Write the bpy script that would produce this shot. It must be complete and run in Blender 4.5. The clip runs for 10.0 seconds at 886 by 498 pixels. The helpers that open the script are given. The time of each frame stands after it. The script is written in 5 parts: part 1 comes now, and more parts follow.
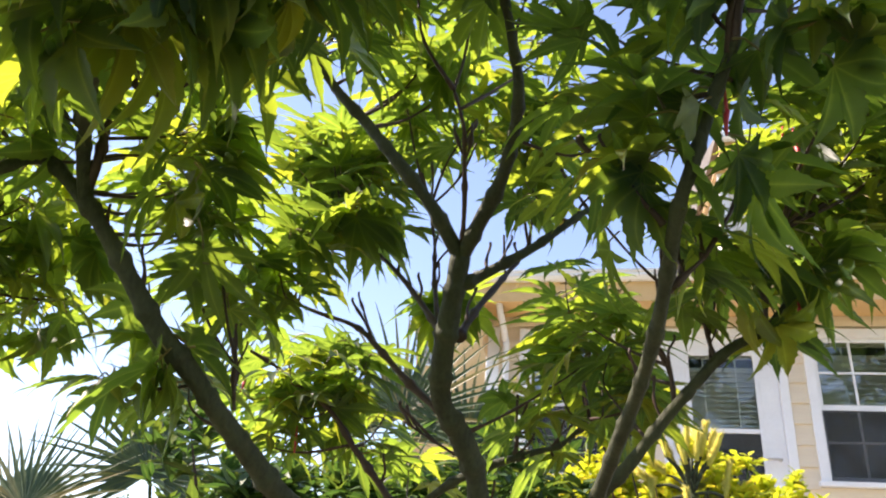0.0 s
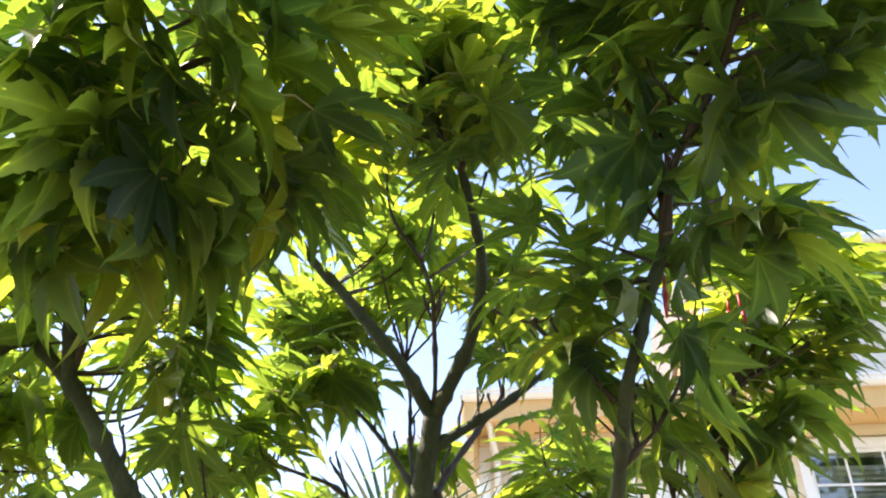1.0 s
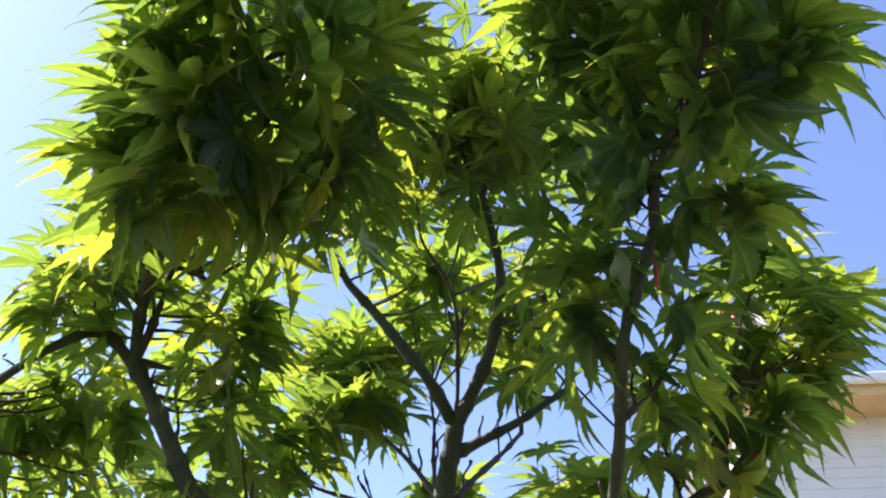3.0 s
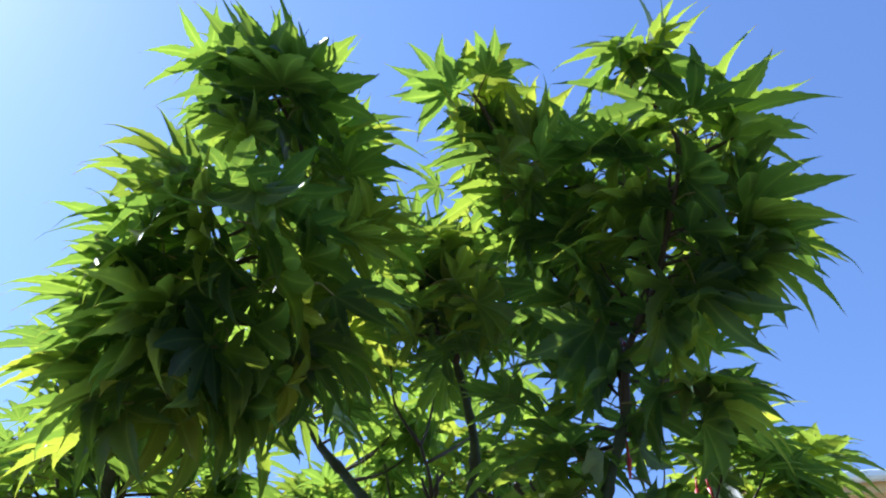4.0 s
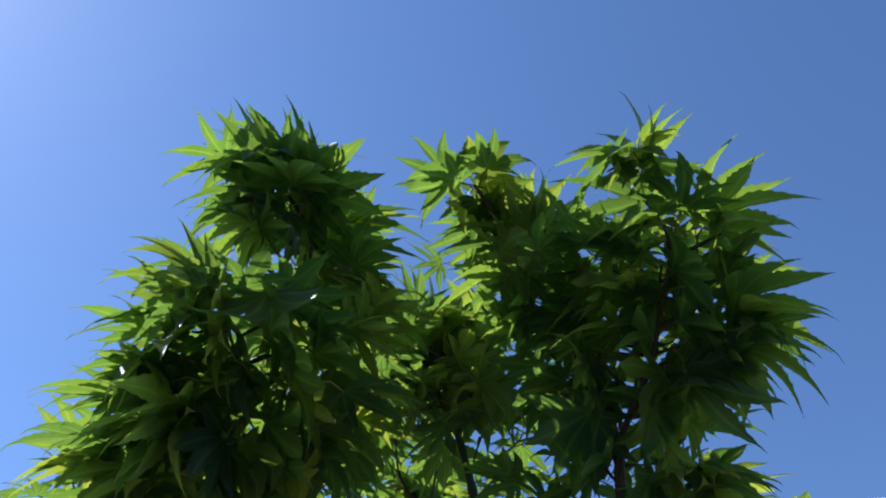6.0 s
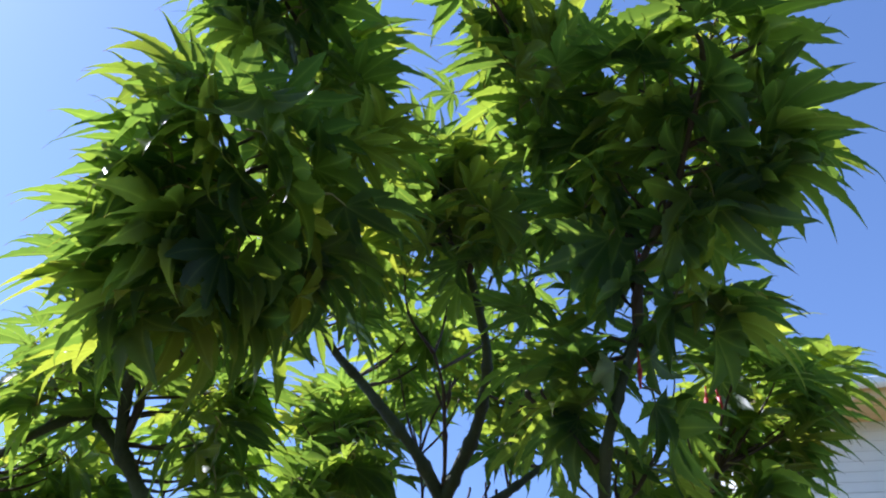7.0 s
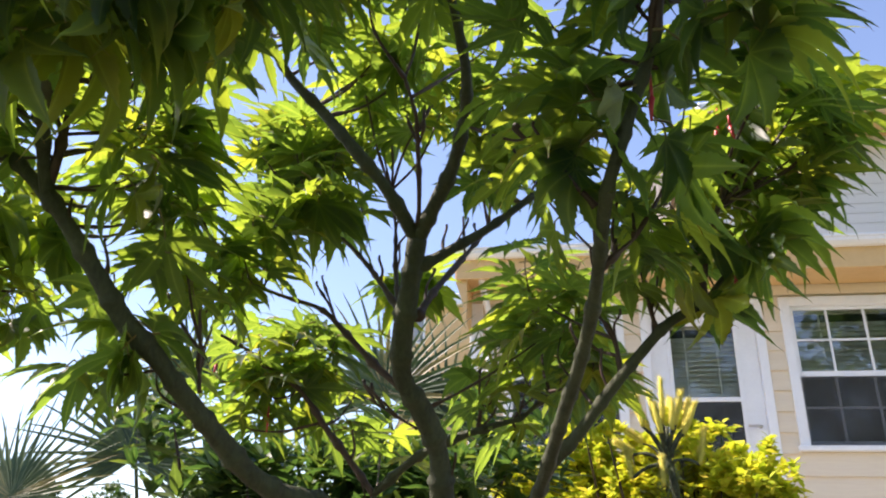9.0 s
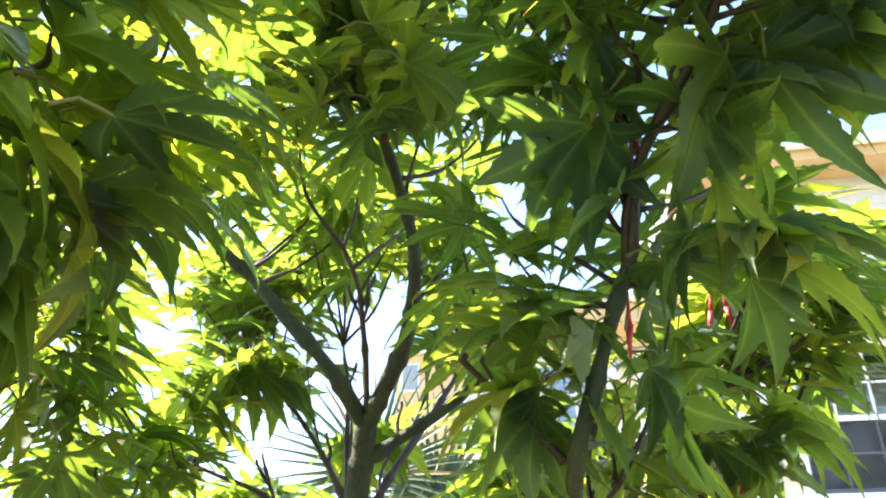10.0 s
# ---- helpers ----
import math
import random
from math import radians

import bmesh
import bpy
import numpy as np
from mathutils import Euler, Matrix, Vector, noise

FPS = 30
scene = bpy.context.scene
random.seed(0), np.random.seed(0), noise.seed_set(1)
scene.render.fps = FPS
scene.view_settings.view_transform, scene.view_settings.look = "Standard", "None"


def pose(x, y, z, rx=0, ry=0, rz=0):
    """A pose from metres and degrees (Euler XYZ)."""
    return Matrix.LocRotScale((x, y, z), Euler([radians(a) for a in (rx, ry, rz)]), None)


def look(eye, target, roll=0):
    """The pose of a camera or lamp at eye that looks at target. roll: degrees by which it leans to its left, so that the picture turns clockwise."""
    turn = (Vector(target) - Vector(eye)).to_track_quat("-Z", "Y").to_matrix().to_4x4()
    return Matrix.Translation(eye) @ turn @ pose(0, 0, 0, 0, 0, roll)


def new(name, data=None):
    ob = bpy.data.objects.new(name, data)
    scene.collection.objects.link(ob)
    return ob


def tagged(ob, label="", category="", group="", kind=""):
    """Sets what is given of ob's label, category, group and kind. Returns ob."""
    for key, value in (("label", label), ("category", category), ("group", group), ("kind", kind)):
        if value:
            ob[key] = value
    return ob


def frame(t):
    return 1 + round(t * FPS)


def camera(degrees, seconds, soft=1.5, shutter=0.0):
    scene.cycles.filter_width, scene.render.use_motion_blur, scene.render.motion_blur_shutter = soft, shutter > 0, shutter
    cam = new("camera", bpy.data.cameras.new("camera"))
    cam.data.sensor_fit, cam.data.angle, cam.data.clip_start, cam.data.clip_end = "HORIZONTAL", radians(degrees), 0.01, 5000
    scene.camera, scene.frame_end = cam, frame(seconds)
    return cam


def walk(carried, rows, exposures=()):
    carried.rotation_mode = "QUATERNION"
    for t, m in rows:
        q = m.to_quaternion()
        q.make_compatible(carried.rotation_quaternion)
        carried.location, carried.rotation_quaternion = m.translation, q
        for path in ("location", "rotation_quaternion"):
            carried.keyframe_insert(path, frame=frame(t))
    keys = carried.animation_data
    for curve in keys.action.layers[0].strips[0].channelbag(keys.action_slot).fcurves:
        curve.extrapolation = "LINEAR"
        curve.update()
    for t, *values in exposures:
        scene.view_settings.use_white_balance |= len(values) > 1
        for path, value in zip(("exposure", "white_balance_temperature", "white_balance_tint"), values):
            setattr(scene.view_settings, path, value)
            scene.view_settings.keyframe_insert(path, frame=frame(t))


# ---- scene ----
cam = camera(59.2, 10.0, soft=2.1)
METRES, EYE, TILT, LEAN, TURN = 0.8, 0.75, 25.8, -3.42, 9.251
ROWS = [
    (0.0, 0.0, 0.0, 0.0, 0.0, 0.0, -0.0),
    (0.2, -0.0053, -0.0158, 0.0151, -1.38, 1.73, 0.60),
    (0.5, -0.0011, -0.0203, 0.0301, -1.44, 4.04, 0.9),
    (0.8, 0.0060, -0.0352, 0.0484, -1.36, 7.60, 1.60),
    (1.0, 0.017, -0.0415, 0.0451, -0.82, 8.4, 1.7),
    (1.2, 0.0110, -0.0491, -0.0031, 0.16, 8.64, 1.90),
    (1.5, -0.0026, -0.0638, -0.0782, 1.48, 12.05, 0.86),
    (2.0, -0.0094, -0.0987, -0.1418, 2.56, 13.91, -0.0),
    (2.2, 0.0044, -0.1125, -0.1485, 2.91, 14.70, -0.20),
    (3.3, 0.0188, -0.1027, -0.0809, 0.19, 21.10, 0.72),
    (3.5, 0.0198, -0.1038, -0.0739, 0.07, 22.92, 0.97),
    (4.0, 0.0245, -0.1419, -0.0269, -0.36, 25.58, 1.34),
    (4.5, 0.0294, -0.185, 0.0072, -0.38, 27.78, 1.54),
    (5.0, 0.0291, -0.2184, 0.0293, -0.3, 28.94, 1.61),
    (5.2, 0.0277, -0.2233, 0.0363, -0.36, 29.24, 1.66),
    (6.3, 0.0250, -0.1810, -0.0017, 0.10, 25.33, 1.15),
    (6.5, 0.0277, -0.1661, -0.0046, 0.46, 23.59, 0.85),
    (7.0, 0.0267, -0.1355, -0.0207, 0.59, 18.72, 0.64),
    (7.5, 0.0362, -0.1138, -0.0241, 0.54, 12.86, 0.64),
    (8.0, 0.0353, -0.0949, -0.0381, 0.37, 6.45, 0.93),
    (8.5, 0.0227, -0.0693, -0.0583, -0.14, 0.19, 1.37),
    (9.0, 0.0272, -0.0285, 0.0046, -1.18, -1.64, 1.43),
    (9.2, 0.0333, 0.0108, 0.0431, -1.15, -1.83, 1.80),
    (9.5, 0.0503, 0.0726, 0.1085, -2.06, 0.67, 2.02),
    (10.0, 0.0702, 0.0812, 0.125, -1.71, 1.38, 2.99),
]
walk(cam, [(t, pose(0, 0, EYE, TILT, LEAN, TURN) @ pose(METRES * x, METRES * y, METRES * z, 90 + pitch, roll, yaw)) for t, x, y, z, yaw, pitch, roll in ROWS],
     exposures=[(0.0, 1.5, 6900, 24), (1.0, 2.05, 6800, 22), (1.5, 1.85, 6700, 22), (2.0, 1.3, 6900, 22), (3.5, 1.48, 5500, 28), (4.0, 1.1, 5200, 17), (4.5, 0.48, 5100, 13), (5.2, 0.2, 5150, 13), (6.5, 0.5, 5050, 13), (7.0, 0.9, 5300, 20), (7.5, 1.25, 5850, 26), (8.5, 1.25, 6700, 25), (9.5, 1.8, 6600, 22), (10.0, 2.55, 6400, 18)])

# ---- light ----
SUN_LEFT, SUN_UP = 90.0, 50.0  # degrees left of the house's normal, degrees above the horizon
world = bpy.data.worlds.new("sky")
scene.world = world
world.use_nodes = True
wn = world.node_tree.nodes
sky = wn.new("ShaderNodeTexSky")
sky.sky_type, sky.sun_disc = "NISHITA", False
sky.sun_elevation, sky.sun_rotation = radians(SUN_UP), radians(-SUN_LEFT)
sky.air_density, sky.dust_density, sky.ozone_density = 1.0, 0.25, 0.9
world.node_tree.links.new(sky.outputs[0], wn["Background"].inputs[0])
wn["Background"].inputs[1].default_value = 0.12
sun = new("sun", bpy.data.lights.new("sun", "SUN"))
sun.data.energy, sun.data.angle, sun.data.color = 5.0, radians(0.55), (1.0, 0.93, 0.8)
az = radians(SUN_LEFT)
sun_from = Vector((-math.sin(az) * math.cos(radians(SUN_UP)), math.cos(az) * math.cos(radians(SUN_UP)), math.sin(radians(SUN_UP))))
sun.matrix_world = look(sun_from * 40, (0, 0, 0))


# ---- materials ----
def material(name):
    m = bpy.data.materials.new(name)
    m.use_nodes = True
    nodes, links = m.node_tree.nodes, m.node_tree.links
    return m, nodes, links, nodes["Principled BSDF"]


def ramp(nodes, stops):
    r = nodes.new("ShaderNodeValToRGB")
    els = r.color_ramp.elements
    while len(els) < len(stops):
        els.new(0.5)
    for el, (at, colour) in zip(els, stops):
        el.position, el.color = at, (*colour, 1)
    return r


def noise_tex(nodes, links, scale, detail=5.0, rough=0.55, coord="Object", stretch=(1, 1, 1)):
    tc, mp, n = nodes.new("ShaderNodeTexCoord"), nodes.new("ShaderNodeMapping"), nodes.new("ShaderNodeTexNoise")
    mp.inputs["Scale"].default_value = stretch
    n.inputs["Scale"].default_value, n.inputs["Detail"].default_value, n.inputs["Roughness"].default_value = scale, detail, rough
    links.new(tc.outputs[coord], mp.inputs[0])
    links.new(mp.outputs[0], n.inputs["Vector"])
    return n


def add_bump(nodes, links, shader, height, strength, distance):
    b = nodes.new("ShaderNodeBump")
    b.inputs["Strength"].default_value, b.inputs["Distance"].default_value = strength, distance
    links.new(height, b.inputs["Height"])
    links.new(b.outputs[0], shader.inputs["Normal"])


def surface(name, dark, light, scale, rough=0.6, metal=0.0, bump=0.2, fine=8.0, depth=0.002, stretch=(1, 1, 1)):
    """Two scales of noise between two colours, with fine relief."""
    m, nodes, links, bsdf = material(name)
    big = noise_tex(nodes, links, scale, stretch=stretch)
    small = noise_tex(nodes, links, scale * fine, 6.0, 0.65, stretch=stretch)
    mix = nodes.new("ShaderNodeMath")
    mix.operation = "MULTIPLY_ADD"
    mix.inputs[1].default_value = 0.45
    links.new(small.outputs[0], mix.inputs[0])
    half = nodes.new("ShaderNodeMath")
    half.operation = "MULTIPLY"
    half.inputs[1].default_value = 0.55
    links.new(big.outputs[0], half.inputs[0])
    links.new(half.outputs[0], mix.inputs[2])
    r = ramp(nodes, [(0.32, dark), (0.68, light)])
    links.new(mix.outputs[0], r.inputs[0])
    links.new(r.outputs[0], bsdf.inputs["Base Color"])
    bsdf.inputs["Roughness"].default_value, bsdf.inputs["Metallic"].default_value = rough, metal
    if bump:
        add_bump(nodes, links, bsdf, small.outputs[0], bump, depth)
    return m


def random_value(nodes, links):
    """A number from 0 to 1 that differs from leaf to leaf, on its own or joined."""
    info, geo, add, frac = (nodes.new("ShaderNode" + k) for k in ("ObjectInfo", "NewGeometry", "Math", "Math"))
    links.new(info.outputs["Random"], add.inputs[0])
    links.new(geo.outputs["Random Per Island"], add.inputs[1])
    frac.operation = "FRACT"
    links.new(add.outputs[0], frac.inputs[0])
    return frac.outputs[0]


def leaf_material(name, stops, glow, share=0.45, rough=0.42, vein=(0.3, 0.42, 0.1), dry=None, skin=(1.0, 1.0, 1.0)):
    """A thin leaf: part of the light that falls on one side comes out of the other. Lighter ribs, browned tips."""
    m, nodes, links, bsdf = material(name)
    r = ramp(nodes, stops)
    links.new(random_value(nodes, links), r.inputs[0])
    blotch = noise_tex(nodes, links, 45.0, 4.0)
    tone = nodes.new("ShaderNodeMixRGB")
    tone.blend_type = "MULTIPLY"
    tone.inputs[0].default_value = 0.55
    rb = ramp(nodes, [(0.3, (0.62, 0.66, 0.55)), (0.7, (1.15, 1.12, 1.0))])
    links.new(blotch.outputs[0], rb.inputs[0])
    links.new(r.outputs[0], tone.inputs[1])
    links.new(rb.outputs[0], tone.inputs[2])
    at = nodes.new("ShaderNodeAttribute")
    at.attribute_name = "rib"
    sharp = nodes.new("ShaderNodeMath")
    sharp.operation = "POWER"
    sharp.inputs[1].default_value = 9.0
    links.new(at.outputs["Fac"], sharp.inputs[0])
    soft = nodes.new("ShaderNodeMath")
    soft.operation = "MULTIPLY"
    soft.inputs[1].default_value = 0.22
    links.new(sharp.outputs[0], soft.inputs[0])
    ribbed = nodes.new("ShaderNodeMixRGB")
    ribbed.inputs[2].default_value = (*vein, 1)
    links.new(soft.outputs[0], ribbed.inputs[0])
    links.new(tone.outputs[0], ribbed.inputs[1])
    colour = ribbed.outputs[0]
    if dry:
        tip = nodes.new("ShaderNodeAttribute")
        tip.attribute_name = "tip"
        rt = ramp(nodes, [(0.95, (0, 0, 0)), (1.0, (1, 1, 1))])
        links.new(tip.outputs["Fac"], rt.inputs[0])
        dried = nodes.new("ShaderNodeMixRGB")
        dried.inputs[2].default_value = (*dry, 1)
        links.new(rt.outputs[0], dried.inputs[0])
        links.new(colour, dried.inputs[1])
        colour = dried.outputs[0]
    face = nodes.new("ShaderNodeMixRGB")
    face.blend_type = "MULTIPLY"
    face.inputs[0].default_value = 1.0
    face.inputs[2].default_value = (*skin, 1)
    links.new(colour, face.inputs[1])
    links.new(face.outputs[0], bsdf.inputs["Base Color"])
    bsdf.inputs["Roughness"].default_value = rough
    bsdf.inputs["Specular IOR Level"].default_value = 0.4
    add_bump(nodes, links, bsdf, blotch.outputs[0], 0.25, 0.001)
    through_leaf = nodes.new("ShaderNodeBsdfTranslucent")
    lit = nodes.new("ShaderNodeMixRGB")
    lit.blend_type = "MULTIPLY"
    lit.inputs[0].default_value = 1.0
    lit.inputs[2].default_value = (*glow, 1)
    links.new(colour, lit.inputs[1])
    links.new(lit.outputs[0], through_leaf.inputs["Color"])
    mix = nodes.new("ShaderNodeMixShader")
    mix.inputs[0].default_value = share
    links.new(bsdf.outputs[0], mix.inputs[1])
    links.new(through_leaf.outputs[0], mix.inputs[2])
    links.new(mix.outputs[0], nodes["Material Output"].inputs["Surface"])
    return m


MAPLE = leaf_material("maple_leaf", [(0.0, (0.046, 0.09, 0.028)), (0.5, (0.066, 0.12, 0.03)), (0.85, (0.1, 0.15, 0.03)), (1.0, (0.13, 0.165, 0.03))],
                      (3.7, 3.1, 1.15), 0.6, 0.42, dry=(0.07, 0.03, 0.02), skin=(0.64, 0.72, 1.8))
PALE_LEAF = leaf_material("pale_maple_leaf", [(0.0, (0.16, 0.21, 0.1)), (1.0, (0.24, 0.28, 0.15))], (1.3, 1.2, 0.9), 0.4, 0.5, dry=(0.2, 0.15, 0.08))
PETIOLE = surface("petiole", (0.16, 0.1, 0.03), (0.2, 0.2, 0.05), 60, 0.5, bump=0)
BARK = surface("maple_bark", (0.014, 0.017, 0.007), (0.066, 0.076, 0.034), 60, 0.75, bump=1.0, fine=6, depth=0.002, stretch=(1, 1, 0.45))
TWIG = surface("young_bark", (0.026, 0.012, 0.009), (0.07, 0.036, 0.024), 120, 0.6, bump=0.3, depth=0.0006)
RED = surface("red_seed", (0.45, 0.02, 0.04), (0.62, 0.06, 0.08), 90, 0.45, bump=0)
PALM = leaf_material("palm_frond", [(0.0, (0.04, 0.075, 0.045)), (0.5, (0.06, 0.1, 0.055)), (0.85, (0.09, 0.125, 0.06)), (1.0, (0.26, 0.22, 0.11))], (1.4, 1.4, 0.9), 0.25, 0.45)
NEEDLE = leaf_material("pine_needle", [(0.0, (0.05, 0.09, 0.04)), (1.0, (0.12, 0.16, 0.07))], (1.4, 1.4, 1.0), 0.2, 0.5)
CANDLE = surface("pine_candle", (0.5, 0.44, 0.05), (0.7, 0.62, 0.1), 120, 0.7, bump=0.8, depth=0.002)
GOLD = leaf_material("golden_leaf", [(0.0, (0.34, 0.44, 0.03)), (0.3, (0.52, 0.58, 0.045)), (0.8, (0.68, 0.66, 0.05)), (1.0, (0.76, 0.62, 0.09))], (1.2, 1.2, 0.8), 0.45, 0.55)
SHRUB = leaf_material("shrub_leaf", [(0.0, (0.03, 0.075, 0.024)), (0.6, (0.05, 0.11, 0.03)), (1.0, (0.12, 0.17, 0.035))], (1.9, 1.8, 1.0), 0.4, 0.45)
TREE_LEAF = leaf_material("tree_leaf", [(0.0, (0.02, 0.05, 0.012)), (0.6, (0.04, 0.09, 0.02)), (1.0, (0.08, 0.12, 0.02))], (1.6, 1.6, 1.0), 0.3, 0.5)
PLANK = surface("cream_plank_paint", (0.66, 0.55, 0.4), (0.74, 0.64, 0.48), 3, 0.5, bump=0.15, depth=0.001, stretch=(0.3, 1, 6))
GREYPLANK = surface("pale_vinyl_siding", (0.7, 0.66, 0.6), (0.78, 0.74, 0.68), 3, 0.5, bump=0.1, depth=0.001, stretch=(0.3, 1, 6))
TANTRIM = surface("tan_trim_paint", (0.62, 0.4, 0.17), (0.7, 0.47, 0.22), 2, 0.5, bump=0.1, depth=0.001)
WHITE = surface("white_trim_paint", (0.74, 0.75, 0.76), (0.82, 0.83, 0.84), 4, 0.4, bump=0.08, depth=0.001)
BLIND = surface("blind_slat", (0.72, 0.66, 0.53), (0.8, 0.74, 0.6), 8, 0.5, bump=0)
# indoor dimness put into the colour of the room surfaces
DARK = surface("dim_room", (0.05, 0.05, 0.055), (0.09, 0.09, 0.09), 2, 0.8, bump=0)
SHINGLE = surface("roof_shingle", (0.1, 0.09, 0.08), (0.2, 0.18, 0.16), 6, 0.9, bump=0.4, depth=0.004)
GRASS = surface("lawn", (0.035, 0.06, 0.018), (0.085, 0.11, 0.04), 2, 0.9, bump=0.6, fine=30, depth=0.02)
# pale colour of the added strip that throws sunlight up at the house
BOUNCE_PALE = surface("pale_bounce_concrete", (0.3, 0.26, 0.2), (0.42, 0.37, 0.3), 3, 0.9, bump=0.6, fine=30, depth=0.02)
MULCH = surface("bark_mulch", (0.05, 0.03, 0.02), (0.14, 0.08, 0.045), 14, 0.9, bump=0.7, depth=0.01)
def glass(name, mirror):
    m, nodes, links, _ = material(name)
    gloss, clear, mix = (nodes.new("ShaderNode" + k) for k in ("BsdfGlossy", "BsdfTransparent", "MixShader"))
    gloss.inputs["Roughness"].default_value = 0.03
    add_bump(nodes, links, gloss, noise_tex(nodes, links, 1.2, 2.0).outputs[0], 0.06, 0.02)
    clear.inputs[0].default_value = (0.8, 0.84, 0.83, 1)
    mix.inputs[0].default_value = mirror
    links.new(clear.outputs[0], mix.inputs[1])
    links.new(gloss.outputs[0], mix.inputs[2])
    links.new(mix.outputs[0], nodes["Material Output"].inputs["Surface"])
    return m


GLASS = glass("window_glass", 0.16)
DOORGLASS = glass("single_door_glass", 0.07)

SCREEN, sn, sl, sb = material("insect_screen")
mesh_gap, smix = sn.new("ShaderNodeBsdfTransparent"), sn.new("ShaderNodeMixShader")
sb.inputs["Base Color"].default_value, sb.inputs["Roughness"].default_value = (0.03, 0.03, 0.032, 1), 0.7
smix.inputs[0].default_value = 0.42
sl.new(mesh_gap.outputs[0], smix.inputs[1])
sl.new(sb.outputs[0], smix.inputs[2])
sl.new(smix.outputs[0], sn["Material Output"].inputs["Surface"])

# ---- builders ----
def empty(name, at=(0, 0, 0)):
    ob = new(name)
    ob.location = at
    ob.empty_display_size = 0.1
    return ob


def mesh_of(name, bm, *mats):
    me = bpy.data.meshes.new(name)
    bm.to_mesh(me)
    bm.free()
    for m in mats:
        me.materials.append(m)
    return me


def part(name, bm, mat, parent=None, label="", smooth=False, kind=""):
    me = mesh_of(name, bm, *(mat if isinstance(mat, (list, tuple)) else (mat,)))
    if smooth:
        me.polygons.foreach_set("use_smooth", [True] * len(me.polygons))
    ob = new(name, me)
    if parent is not None:
        ob.parent = parent
        ob.matrix_parent_inverse = Matrix.Translation(-parent.location) if parent.parent is None else Matrix()
    return tagged(ob, label, kind=kind)


def box(bm, x0, x1, y0, y1, z0, z1, bevel=0.0):
    r = bmesh.ops.create_cube(bm, size=1.0)["verts"]
    for v in r:
        v.co = ((x0 + x1) / 2 + v.co.x * (x1 - x0), (y0 + y1) / 2 + v.co.y * (y1 - y0), (z0 + z1) / 2 + v.co.z * (z1 - z0))
    if bevel:
        edges = list({e for v in r for e in v.link_edges})
        bmesh.ops.bevel(bm, geom=edges, offset=bevel, segments=1, affect="EDGES")


def boxes(*rows, bevel=0.0):
    bm = bmesh.new()
    for row in rows:
        box(bm, *row, bevel=bevel)
    return bm


def smooth_path(points, steps=5):
    """A Catmull-Rom line through the points."""
    pts = [Vector(p) for p in points]
    pts = [2 * pts[0] - pts[1]] + pts + [2 * pts[-1] - pts[-2]]
    line = []
    for a, b, c, d in zip(pts, pts[1:], pts[2:], pts[3:]):
        for k in range(steps):
            t = k / steps
            line.append(0.5 * (2 * b + (c - a) * t + (2 * a - 5 * b + 4 * c - d) * t * t + (3 * b - a - 3 * c + d) * t ** 3))
    return line + [pts[-2]]


def tube(bm, line, r0, r1, sides=10, knots=0.0, seed=0.0):
    """A tapering round stem along a line, with slight swellings at its nodes."""
    rings, n, run = [], len(line), seed
    side = Vector((0.31, 0.2, 0.93))
    for i, p in enumerate(line):
        ahead = (line[min(i + 1, n - 1)] - line[max(i - 1, 0)]).normalized()
        side = (side - ahead * side.dot(ahead)).normalized()
        up = ahead.cross(side)
        f = i / (n - 1)
        run += (p - line[max(i - 1, 0)]).length
        r = r0 + (r1 - r0) * f
        r *= 1 + knots * (noise.noise(p * 38 + Vector((seed, 0, 0))) + 1.4 * max(0.0, noise.noise(p * 17 + Vector((0, seed, 3)))) ** 2)
        r *= 1 + knots * 1.5 * math.exp(-((run + 0.01 * noise.noise(p * 9)) % 0.037 - 0.018) ** 2 / 0.000014)
        rings.append([bm.verts.new(p + r * (math.cos(a) * side + math.sin(a) * up)) for a in (2 * math.pi * k / sides for k in range(sides))])
    for a, b in zip(rings, rings[1:]):
        for k in range(sides):
            bm.faces.new((a[k], a[(k + 1) % sides], b[(k + 1) % sides], b[k]))
    bm.faces.new(rings[0][::-1])
    bm.faces.new(rings[-1])


# ---- ground ----
bm = bmesh.new()
bmesh.ops.create_grid(bm, x_segments=60, y_segments=60, size=900.0)
for v in bm.verts:
    v.co.z = 0.0
ground = part("ground", bm, GRASS)
tagged(ground, "mown green lawn running out to the horizon", "lawn", kind="structure")
bm = bmesh.new()
bmesh.ops.create_circle(bm, cap_ends=True, segments=40, radius=1.0)
for v in bm.verts:
    v.co = (v.co.x * 2.3 * (1 + 0.08 * noise.noise(v.co * 2)), 1.75 + v.co.y * 1.6, 0.012)
tagged(part("mulch_bed", bm, MULCH), "brown bark mulch bed under the maple and shrubs", "mulch bed", kind="structure")


# added strip, never in view: bounces sunlight onto the shaded front and soffits
tagged(part("bounce_strip", boxes((-14.0, 14.0, 3.45, 6.93, -0.05, 0.03), bevel=0.005), BOUNCE_PALE), "unseen pale concrete strip added along the house front to bounce light", "paving", kind="structure")


# ---- house ----
D = 6.953  # the front wall's plane
FLOOR_Z = 1.2
DOOR = (0.696, 1.768, 1.2, 3.306)
WIN_A = (1.921, 3.021, 1.946, 3.306)
WIN_B = (-0.55, 0.55, 1.946, 3.306)
LEFT, RIGHT, EAVE = -0.84, 9.0, 3.374


